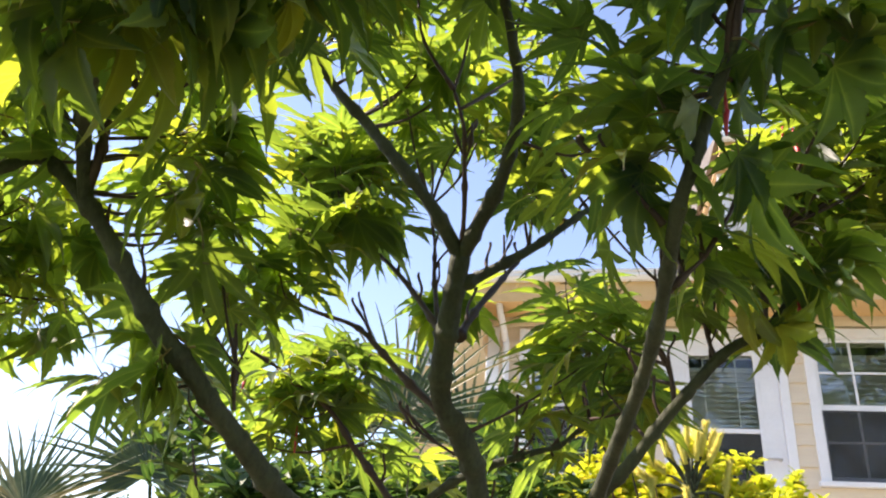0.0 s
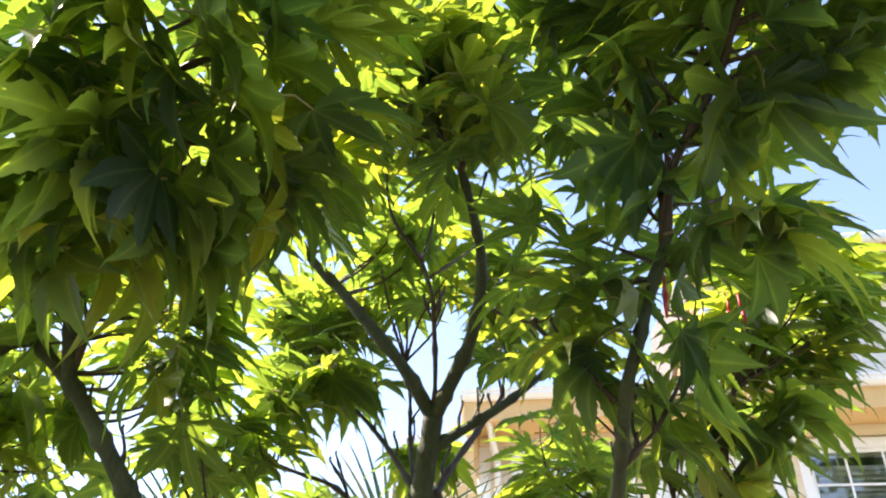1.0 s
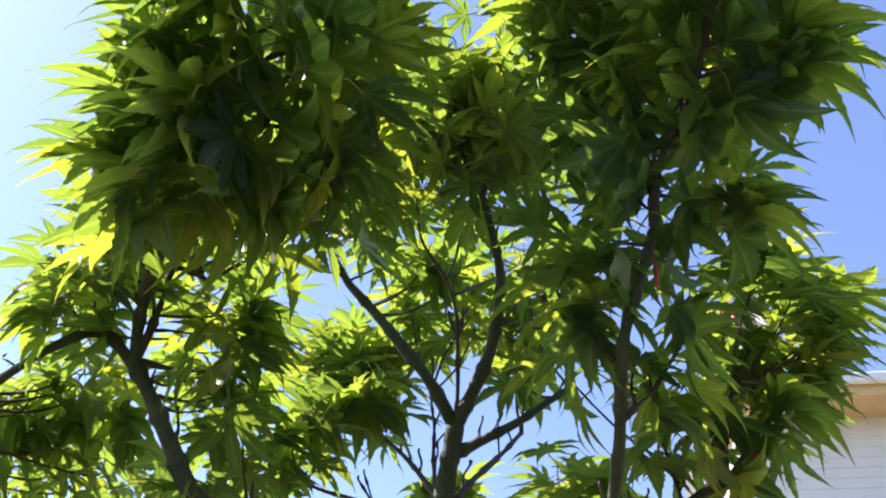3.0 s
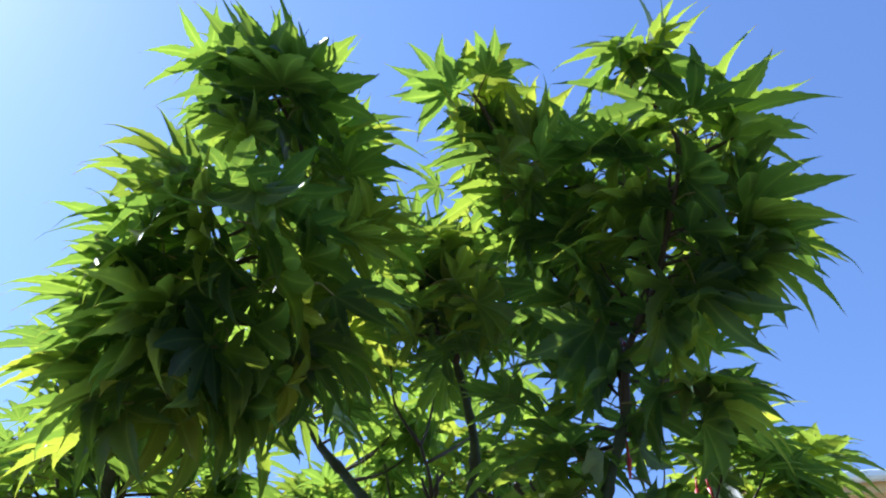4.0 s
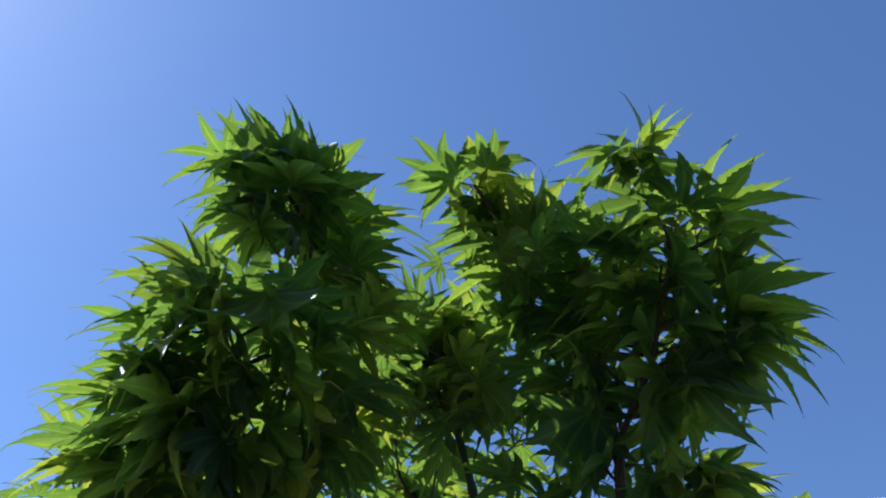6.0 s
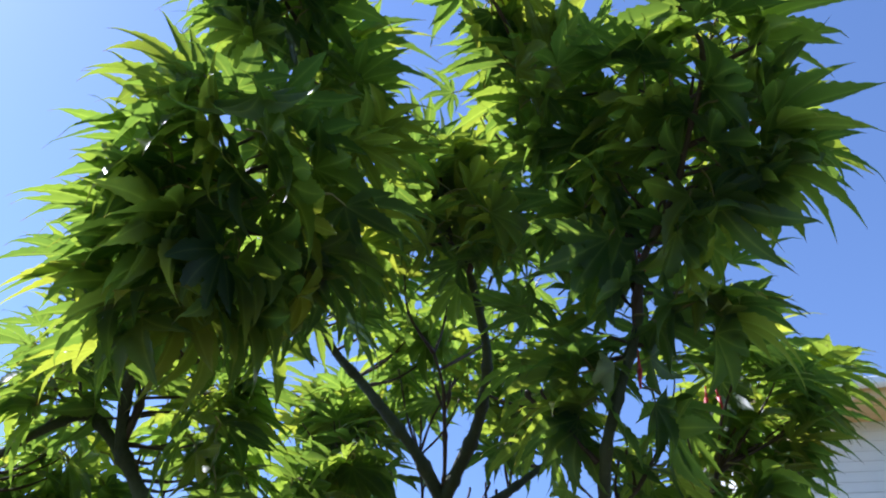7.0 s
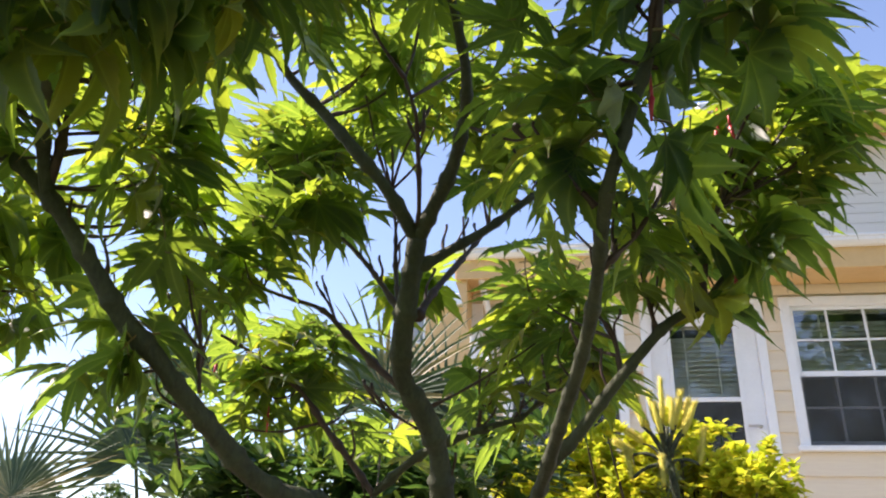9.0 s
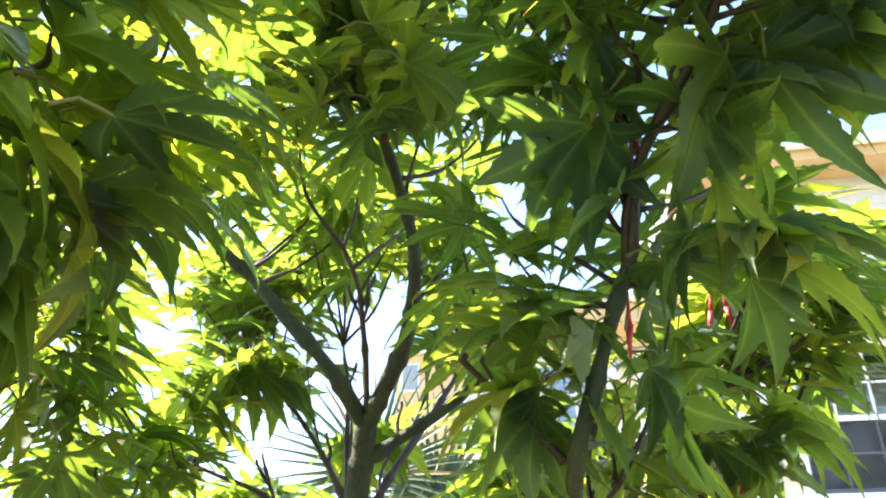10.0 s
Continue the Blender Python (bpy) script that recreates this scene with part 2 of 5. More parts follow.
def wall_with_holes(x0, x1, z0, z1, y0, y1, holes):
    """A wall of full thickness whose openings go right through."""
    xs = sorted({x0, x1, *(h[0] for h in holes), *(h[1] for h in holes)})
    zs = sorted({z0, z1, *(h[2] for h in holes), *(h[3] for h in holes)})
    bm = bmesh.new()
    for a, b in zip(xs, xs[1:]):
        for c, d in zip(zs, zs[1:]):
            if not any(h[0] <= a and b <= h[1] and h[2] <= c and d <= h[3] for h in holes):
                box(bm, a, b, y0, y1, c, d)
    bmesh.ops.remove_doubles(bm, verts=bm.verts, dist=1e-4)
    return bm


house = empty("house", (4.0, D, 0))
tagged(house, "cream clapboard house with white trim and tan eaves", "house")
holes = (DOOR, WIN_A, WIN_B)
front = part("wall_front", wall_with_holes(LEFT, RIGHT, 0.0, EAVE, D + 0.012, D + 0.16, holes), PLANK, house)
part("wall_side", boxes((LEFT, LEFT + 0.15, D + 0.16, D + 9, 0, EAVE)), PLANK, house)
part("wall_end", boxes((RIGHT - 0.15, RIGHT, D + 0.16, D + 9, 0, EAVE)), PLANK, house)
part("wall_back", boxes((LEFT, RIGHT, D + 9, D + 9.15, 0, EAVE)), PLANK, house)
# plain room shell, coloured dark to stand for the unlit interior
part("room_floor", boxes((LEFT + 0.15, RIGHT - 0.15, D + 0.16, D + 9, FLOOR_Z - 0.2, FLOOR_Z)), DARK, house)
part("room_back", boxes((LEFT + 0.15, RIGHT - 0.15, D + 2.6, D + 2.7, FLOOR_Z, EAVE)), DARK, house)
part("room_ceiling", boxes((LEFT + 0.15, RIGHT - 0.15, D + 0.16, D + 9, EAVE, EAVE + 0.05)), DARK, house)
# eave: soffit, fascia, drip edge, gutter
OUT = D - 0.45
part("soffit", boxes((LEFT - 0.1, RIGHT + 0.3, OUT + 0.02, D + 0.012, EAVE + 0.052, EAVE + 0.07)), TANTRIM, house, "tan painted soffit boards")
part("frieze_board", boxes((LEFT, RIGHT, D - 0.024, D + 0.01, EAVE - 0.045, EAVE + 0.05), bevel=0.003), PLANK, house)
part("fascia", boxes((LEFT - 0.1, RIGHT + 0.3, OUT - 0.005, OUT + 0.02, EAVE + 0.03, EAVE + 0.235), bevel=0.003), TANTRIM, house, "tan painted fascia")
bm = bmesh.new()
profile = [(0, 0.0), (-0.05, 0.0), (-0.085, 0.03), (-0.085, 0.055), (-0.1, 0.065), (-0.1, 0.085), (-0.094, 0.085), (-0.094, 0.07), (-0.08, 0.06), (-0.08, 0.034), (-0.048, 0.006), (0, 0.006)]
ends = [[bm.verts.new((x, OUT - 0.006 + a, EAVE + 0.215 + b)) for a, b in profile] for x in (LEFT - 0.1, RIGHT + 0.3)]
for k in range(len(profile)):
    bm.faces.new((ends[0][k], ends[0][k - 1], ends[1][k - 1], ends[1][k]))
part("gutter", bm, WHITE, house, "white metal gutter")
bm = bmesh.new()
lo = [bm.verts.new(p) for p in ((LEFT - 0.12, OUT - 0.03, EAVE + 0.245), (RIGHT + 0.3, OUT - 0.03, EAVE + 0.245), (RIGHT + 0.3, D + 9.3, EAVE + 0.3), (LEFT - 0.12, D + 9.3, EAVE + 0.3))]
hi = [bm.verts.new(v.co + Vector((0, 0, 0.03))) for v in lo]
bm.faces.new(lo[::-1]), bm.faces.new(hi)
for k in range(4):
    bm.faces.new((lo[k - 1], lo[k], hi[k], hi[k - 1]))
part("roof", bm, SHINGLE, house, "grey-brown shingle roof")
# boxed cornice return at the corner, tapering down to the wall
bm = bmesh.new()
outline = [(-0.955, 3.6), (-0.955, 3.42), (-0.94, 3.36), (-0.91, 3.28), (-0.885, 3.2), (-0.87, 3.1), (-0.845, 3.0), (-0.845, 3.6)]
rows = [[bm.verts.new((x, y, z)) for x, z in outline] for y in (OUT + 0.03, D + 0.1)]
bm.faces.new(rows[0]), bm.faces.new(rows[1][::-1])
for k in range(len(outline)):
    bm.faces.new((rows[0][k - 1], rows[1][k - 1], rows[1][k], rows[0][k]))
part("cornice_return", bm, TANTRIM, house, "tan boxed cornice return at the eave corner")
part("corner_board", boxes((LEFT - 0.02, LEFT + 0.1, D - 0.026, D + 0.011, 0.3, EAVE - 0.05), bevel=0.004), WHITE, house, "white corner board")
bm = bmesh.new()
tube(bm, smooth_path([(-0.72, OUT + 0.02, 3.56), (-0.72, OUT + 0.1, 3.44), (-0.68, D - 0.12, 3.2), (-0.67, D - 0.07, 3.08), (-0.67, D - 0.06, 2.4), (-0.67, D - 0.06, 0.3)]), 0.032, 0.032, 8)
part("downspout", bm, WHITE, house, "white metal downspout", smooth=True)

# upper storey, set back above the eave
UL, UZ0, UZ1, UY = 1.385, 3.62, 4.95, D + 0.02
upper = part("wall_upper", boxes((UL, RIGHT, UY + 0.012, UY + 0.16, UZ0, UZ1), (UL + 0.012, UL + 0.16, UY + 0.16, UY + 8, UZ0, UZ1), (RIGHT - 0.15, RIGHT, UY + 0.16, UY + 8, UZ0, UZ1), (UL, RIGHT, UY + 8, UY + 8.15, UZ0, UZ1)), GREYPLANK, house, "upper wall in pale grey siding")
part("upper_corner_board", boxes((UL - 0.014, UL + 0.075, UY - 0.02, UY + 0.01, UZ0, UZ1), bevel=0.003), WHITE, house)
part("upper_soffit", boxes((UL - 0.04, RIGHT + 0.3, UY - 0.4, UY + 8.4, UZ1, UZ1 + 0.02)), TANTRIM, house)
part("upper_fascia", boxes((UL - 0.05, RIGHT + 0.3, UY - 0.43, UY - 0.405, UZ1 - 0.02, UZ1 + 0.17), bevel=0.003), TANTRIM, house)
part("upper_gutter", boxes((UL - 0.05, RIGHT + 0.3, UY - 0.52, UY - 0.435, UZ1 + 0.08, UZ1 + 0.18), bevel=0.02), WHITE, house)
bm = bmesh.new()
lo = [bm.verts.new(p) for p in ((UL - 0.06, UY - 0.46, UZ1 + 0.18), (RIGHT + 0.34, UY - 0.46, UZ1 + 0.18), (RIGHT + 0.34, UY + 8.5, UZ1 + 0.18), (UL - 0.06, UY + 8.5, UZ1 + 0.18))]
top = [bm.verts.new(p) for p in ((UL - 0.06, UY + 4, UZ1 + 1.6), (RIGHT - 3.2, UY + 4, UZ1 + 1.6))]
bm.faces.new((lo[0], lo[1], top[1], top[0])), bm.faces.new((lo[1], lo[2], top[1])), bm.faces.new((lo[2], lo[3], top[0], top[1])), bm.faces.new((lo[3], lo[0], top[0])), bm.faces.new(lo[::-1])
part("upper_roof", bm, SHINGLE, house)


def window_unit(name, rect, label):
    """A double-hung window: casing, two sashes with muntins, glass, and a blind behind."""
    x0, x1, z0, z1 = rect
    w = empty(name, ((x0 + x1) / 2, D, z0))
    tagged(w, label, "window", "house windows", "structure")
    c = 0.083
    part("casing", boxes((x0, x0 + c, D - 0.03, D + 0.05, z0 + 0.045, z1), (x1 - c, x1, D - 0.03, D + 0.05, z0 + 0.045, z1), (x0 + c, x1 - c, D - 0.03, D + 0.05, z1 - c, z1), bevel=0.004), WHITE, w)
    part("window_sill", boxes((x0 - 0.02, x1 + 0.02, D - 0.06, D + 0.05, z0, z0 + 0.044), bevel=0.005), WHITE, w)
    gx0, gx1, mid = x0 + c, x1 - c, z0 + 0.668
    for part_name, a, b, y in (("upper_sash", mid - 0.03, z1 - c, D + 0.012), ("lower_sash", z0 + 0.045, mid + 0.02, D + 0.042)):
        e = 0.034
        sash = part(part_name, boxes((gx0, gx0 + e, y, y + 0.028, a, b), (gx1 - e, gx1, y, y + 0.028, a, b), (gx0 + e, gx1 - e, y, y + 0.028, a, a + 0.05), (gx0 + e, gx1 - e, y, y + 0.028, b - 0.03, b), bevel=0.003), WHITE, w)
        for k in (1, 2):
            x = gx0 + (gx1 - gx0) * k / 3
            part("muntin", boxes((x - 0.009, x + 0.009, y + 0.003, y + 0.012, a + 0.05, b - 0.03)), WHITE, sash)
        zc = (a + b) / 2 + 0.01
        part("muntin", boxes((gx0 + e, gx1 - e, y + 0.001, y + 0.01, zc - 0.009, zc + 0.009)), WHITE, sash)
        pane = part("pane", boxes((gx0 + e, gx1 - e, y + 0.014, y + 0.018, a + 0.05, b - 0.03)), GLASS, sash)
        pane.visible_shadow = False
    part("insect_screen", boxes((gx0 + 0.004, gx1 - 0.004, D + 0.004, D + 0.006, z0 + 0.05, mid - 0.032)), SCREEN, w, "dark mesh insect screen")
    blind = tagged(empty("window_blind", ((x0 + x1) / 2, D + 0.1, z0)), "grey-white horizontal slat blind lowered behind the window", "blind", "window blinds")
    slats(blind, gx0 + 0.01, gx1 - 0.01, z0 + 0.06, z1 - c)
    return w


def slats(blind, x0, x1, z0, z1):
    part("head_rail", boxes((x0, x1, D + 0.1, D + 0.13, z1 - 0.04, z1)), BLIND, blind)
    first = part("slat", boxes((x0, x1, D + 0.1, D + 0.146, z0, z0 + 0.003)), BLIND, blind)
    for v in first.data.vertices:
        v.co.z += (v.co.y - D - 0.12) * 1.15
    for k in range(1, int((z1 - z0 - 0.06) / 0.045)):
        ob = new("slat", first.data)
        ob.parent, ob.matrix_parent_inverse = blind, first.matrix_parent_inverse.copy()
        ob.location.z = k * 0.045
    for share in (0.28, 0.72):
        x = x0 + (x1 - x0) * share
        part("ladder_tape", boxes((x - 0.006, x + 0.006, D + 0.096, D + 0.0975, z0, z1 - 0.04)), BLIND, blind)


window_unit("window_1", WIN_A, "white double-hung window with divided panes and drawn blinds")
window_unit("window_2", WIN_B, "white double-hung window beside the door, half behind the shrub")
x0, x1, z0, z1 = DOOR
door = tagged(empty("door_1", ((x0 + x1) / 2, D, z0)), "white closed half-glass door with slat blinds and white casing", "door", kind="structure")
part("casing", boxes((x0, x0 + 0.075, D - 0.03, D + 0.06, z0, z1), (x1 - 0.075, x1, D - 0.03, D + 0.06, z0, z1), (x0 + 0.075, x1 - 0.075, D - 0.03, D + 0.06, z1 - 0.075, z1), bevel=0.004), WHITE, door)
gx0, gx1, gz0, gz1, gm = 0.944, 1.512, 1.72, 3.075, 2.395
leaf_slab = part("door_leaf", boxes((x0 + 0.077, gx0, D + 0.015, D + 0.055, z0, z1 - 0.077), (gx1, x1 - 0.077, D + 0.015, D + 0.055, z0, z1 - 0.077), (gx0, gx1, D + 0.015, D + 0.055, z0, gz0), (gx0, gx1, D + 0.015, D + 0.055, gz1, z1 - 0.077)), WHITE, door)
part("glazing_bead", boxes((gx0 - 0.02, gx0 + 0.012, D + 0.003, D + 0.014, gz0 - 0.02, gz1 + 0.02), (gx1 - 0.012, gx1 + 0.02, D + 0.003, D + 0.014, gz0 - 0.02, gz1 + 0.02), (gx0 + 0.012, gx1 - 0.012, D + 0.003, D + 0.014, gz1 - 0.012, gz1 + 0.02), (gx0 + 0.012, gx1 - 0.012, D + 0.003, D + 0.014, gz0 - 0.02, gz0 + 0.012), bevel=0.002), WHITE, leaf_slab)
part("meeting_rail", boxes((gx0 + 0.001, gx1 - 0.001, D + 0.016, D + 0.04, gm - 0.02, gm + 0.02), bevel=0.003), WHITE, leaf_slab)
for a, b in ((gz0, gm - 0.02), (gm + 0.02, gz1)):
    pane = part("pane", boxes((gx0, gx1, D + 0.03, D + 0.034, a, b)), DOORGLASS, leaf_slab)
    pane.visible_shadow = False
part("insect_screen", boxes((gx0 + 0.002, gx1 - 0.002, D + 0.02, D + 0.022, gz0, gm - 0.022)), SCREEN, leaf_slab, "dark mesh insect screen")
bm = bmesh.new()
tube(bm, [Vector((1.63, D + 0.0, 2.15)), Vector((1.63, D - 0.05, 2.15)), Vector((1.6, D - 0.06, 2.15)), Vector((1.52, D - 0.06, 2.15))], 0.012, 0.01, 8)
part("door_handle", bm, surface("dull_nickel", (0.4, 0.4, 0.38), (0.55, 0.54, 0.5), 30, 0.35, 1.0, bump=0), door, "dull nickel lever handle", smooth=True)
dblind = tagged(empty("door_blind", (1.2, D + 0.1, gz0)), "grey-white horizontal slat blind behind the door glass", "blind", "window blinds")
slats(dblind, gx0 - 0.03, gx1 + 0.03, gz0 - 0.02, gz1 + 0.03)

# neighbour's house, low beyond the corner
nb = tagged(empty("neighbour_house", (-1.0, 21, 0)), "tan stucco neighbouring house with a pale roof edge", "house")
part("wall", boxes((-3.95, 2.5, 18.0, 25.0, 0, 7.35)), TANTRIM, nb)
part("roof_edge", boxes((-4.1, 2.65, 17.8, 25.2, 7.352, 7.65), bevel=0.02), WHITE, nb)
nb_window = part("window", boxes((-3.84, -3.8, 17.96, 17.999, 6.42, 7.12), (-3.42, -3.38, 17.96, 17.999, 6.42, 7.12), (-3.8, -3.42, 17.96, 17.999, 7.08, 7.12), (-3.8, -3.42, 17.96, 17.999, 6.42, 6.46), bevel=0.004), WHITE, nb, "small white-framed window")
part("pane", boxes((-3.8, -3.42, 17.975, 17.985, 6.46, 7.08)), GLASS, nb_window)


# ---- maple ----
def palmate_leaf(rng, lobes=7, size=None, stalk=None, slim=1.0, limp=1.0):
    """Points, faces, rib and tip weights of one maple leaf: petiole from the origin along +y, toothed pointed lobes, folded and drooping."""
    pts, faces, rib, tip, mat = [], [], [], [], []

    def add(p, r=0.0, t=0.0):
        pts.append(Vector(p)), rib.append(r), tip.append(t)
        return len(pts) - 1

    size = size or rng.uniform(0.041, 0.057)
    stalk = stalk or rng.uniform(0.01, 0.024)
    droop, fold, cup = limp * rng.uniform(0.0, 0.75), rng.uniform(0.2, 0.75), rng.uniform(-0.3, 0.25)
    spread, wide = rng.uniform(0.85, 1.05), slim * rng.uniform(0.82, 1.12)
    angles = [a * spread for a in ((-118, -78, -39, 0, 39, 78, 118) if lobes == 7 else (-82, -42, 0, 42, 82) if lobes == 5 else (-36, 0, 36))]
    lengths = [0.42, 0.78, 0.95, 1.0, 0.95, 0.78, 0.42] if lobes == 7 else [0.6, 0.9, 1.0, 0.9, 0.6] if lobes == 5 else [0.6, 1.0, 0.6]
    lengths = [v * rng.uniform(0.84, 1.1) for v in lengths]
    centre = add((0, 0, 0), 1.0)
    notch = []
    edge = [angles[0] - 34] + [(a + b) / 2 for a, b in zip(angles, angles[1:])] + [angles[-1] + 34]
    for k, a in enumerate(edge):
        r = 0.10 if k in (0, len(edge) - 1) else 0.27 * min(lengths[k - 1], lengths[k]) + 0.035
        a = radians(a)
        notch.append(add((math.sin(a) * r, math.cos(a) * r, 0.05 * fold)))
    stations = [(0.34, 0.105), (0.42, 0.138), (0.465, 0.116), (0.535, 0.138), (0.57, 0.112), (0.63, 0.118), (0.67, 0.084), (0.74, 0.08), (0.78, 0.05), (0.86, 0.036), (0.93, 0.012)]
    for k, (deg, length) in enumerate(zip(angles, lengths)):
        a = radians(deg + rng.uniform(-7, 7))
        out, across = Vector((math.sin(a), math.cos(a), 0)), Vector((math.cos(a), -math.sin(a), 0))
        fat, bend, twist = wide * rng.uniform(0.9, 1.1) * (1.0 if length > 0.5 else 0.75), rng.uniform(-0.4, 0.4), rng.uniform(-0.8, 0.8)
        curl = rng.uniform(-0.25, 0.55)
        last = (centre, notch[k], notch[k + 1])
        for j, (s, w) in enumerate(stations):
            s2 = s * length
            mid = out * s2 + across * bend * max(0, s - 0.3) ** 2 + Vector((0, 0, -droop * s2 ** 2 * 0.55 - curl * max(0, s - 0.6) ** 2))
            w *= fat * (0.55 + 0.45 * length)
            lean = twist * s
            l = mid - across * w + Vector((0, 0, w * (fold - lean))) + out * 0.015
            r = mid + across * w + Vector((0, 0, w * (fold + lean))) + out * 0.015
            now = (add(mid, 1.0, s), add(l, 0.0, s), add(r, 0.0, s))
            faces += [(last[0], now[0], now[1], last[1]), (last[0], last[2], now[2], now[0])]
            mat += [0, 0]
            last = now
        tail = rng.uniform(0.99, 1.09)
        end = add(out * length * tail + across * (bend * 0.5 + rng.uniform(-0.06, 0.06)) + Vector((0, 0, -droop * length ** 2 * 0.55 - curl * 0.2 - 0.9 * max(0.0, tail - 1.0))), 0.6, 1.0)
        faces += [(last[0], end, last[1]), (last[0], last[2], end)]
        mat += [0, 0]
    for p in pts:
        p.z += cup * (p.x * p.x) - 0.06 * p.y * abs(p.x)
        p *= size
        p.y += stalk
    # the stalk
    base = [add((0.0009 * math.cos(q), 0.0, 0.0009 * math.sin(q))) for q in (0.5, 2.6, 4.7)]
    mids = [add((0.0007 * math.cos(q), stalk * 0.5, 0.0007 * math.sin(q) + 0.004)) for q in (0.5, 2.6, 4.7)]
    tops = [add((0.0007 * math.cos(q), stalk + 0.001, 0.0007 * math.sin(q))) for q in (0.5, 2.6, 4.7)]
    for r0, r1 in ((base, mids), (mids, tops)):
        for q in range(3):
            faces.append((r0[q], r0[q - 1], r1[q - 1], r1[q]))
            mat.append(1)
    return pts, faces, rib, tip, mat


def leaf_mesh(name, data, mats):
    pts, faces, rib, tip, mat = data
    me = bpy.data.meshes.new(name)
    me.from_pydata([tuple(p) for p in pts], [], faces)
    for m in mats:
        me.materials.append(m)
    me.polygons.foreach_set("material_index", mat)
    me.polygons.foreach_set("use_smooth", [True] * len(faces))
    for key, values in (("rib", rib), ("tip", tip)):
        me.attributes.new(key, "FLOAT", "POINT").data.foreach_set("value", values)
    return me


class Heap:
    """Many small pieces joined into one mesh."""

    def __init__(self):
        self.pts, self.faces, self.rib, self.tip, self.mat = [], [], [], [], []

    def put(self, data, m):
        pts, faces, rib, tip, mat = data
        n = len(self.pts)
        self.pts += [m @ p for p in pts]
        self.faces += [tuple(i + n for i in f) for f in faces]
        self.rib += rib
        self.tip += tip
        self.mat += mat

    def done(self, name, mats):
        return leaf_mesh(name, (self.pts, self.faces, self.rib, self.tip, self.mat), mats)


def aim(at, azimuth, rise, roll):
    """A pose at a point whose +y goes out at that azimuth and rise, turned about itself."""
    return Matrix.Translation(at) @ Matrix.Rotation(azimuth, 4, "Z") @ Matrix.Rotation(rise, 4, "X") @ Matrix.Rotation(roll, 4, "Y")


maple = tagged(empty("maple_tree", (-0.08, 0.74, 0)), "young multi-stemmed Japanese maple with bright green pointed leaves", "tree")
rng = random.Random(7)
LIMB_LINES = []


def limb(name, r0, r1, points):
    line = smooth_path(points, 11)
    LIMB_LINES.append((line, r0, r1))
    bm = bmesh.new()
    tube(bm, line, r0, r1, 12 if r0 > 0.006 else 8, 0.2 if r0 > 0.0045 else 0.32, rng.uniform(0, 50))
    return part(name, bm, BARK if r0 > 0.004 else TWIG, maple, smooth=True)


limb("trunk", 0.021, 0.015, [(-0.08, 0.74, -0.03), (-0.085, 0.745, 0.2), (-0.075, 0.73, 0.45), (-0.078, 0.73, 0.6), (-0.078, 0.725, 0.735)])
limb("trunk", 0.0105, 0.0074, [(-0.078, 0.725, 0.726), (-0.082, 0.686, 0.783), (-0.082, 0.656, 0.822), (-0.083, 0.633, 0.857), (-0.094, 0.612, 0.886), (-0.107, 0.593, 0.908), (-0.105, 0.573, 0.938), (-0.098, 0.558, 0.973), (-0.090, 0.542, 1.010)])
limb("limb", 0.0059, 0.0013, [(-0.090, 0.543, 1.008), (-0.112, 0.521, 1.044), (-0.137, 0.503, 1.073), (-0.163, 0.489, 1.103), (-0.175, 0.477, 1.113), (-0.187, 0.468, 1.126), (-0.197, 0.433, 1.140), (-0.207, 0.399, 1.154), (-0.216, 0.370, 1.168), (-0.225, 0.345, 1.185)])
limb("limb", 0.0059, 0.0014, [(-0.090, 0.543, 1.008), (-0.074, 0.524, 1.029), (-0.056, 0.500, 1.051), (-0.044, 0.470, 1.072), (-0.039, 0.445, 1.090), (-0.041, 0.425, 1.111), (-0.048, 0.391, 1.138), (-0.064, 0.366, 1.170), (-0.076, 0.341, 1.203), (-0.077, 0.318, 1.229)])
limb("twig", 0.0025, 0.0011, [(-0.089, 0.540, 1.014), (-0.085, 0.516, 1.041), (-0.083, 0.494, 1.065), (-0.082, 0.474, 1.084), (-0.087, 0.453, 1.102)])
limb("limb", 0.0051, 0.0027, [(-0.091, 0.552, 0.988), (-0.066, 0.559, 1.006), (-0.038, 0.566, 1.026), (-0.013, 0.572, 1.048), (0.009, 0.578, 1.068)])
limb("limb", 0.0039, 0.002, [(-0.093, 0.569, 0.952), (-0.084, 0.599, 0.987), (-0.064, 0.653, 1.045), (-0.047, 0.682, 1.086)])
limb("twig", 0.0023, 0.0011, [(-0.110, 0.574, 0.960), (-0.125, 0.617, 1.027), (-0.128, 0.623, 1.061), (-0.135, 0.625, 1.101)])
limb("twig", 0.0033, 0.0012, [(-0.111, 0.601, 0.903), (-0.137, 0.607, 0.926), (-0.166, 0.610, 0.956), (-0.191, 0.616, 0.979), (-0.232, 0.624, 0.996), (-0.270, 0.620, 1.011)])
limb("twig", 0.0028, 0.0012, [(-0.109, 0.574, 0.960), (-0.141, 0.601, 1.007), (-0.171, 0.623, 1.044), (-0.203, 0.647, 1.075)])
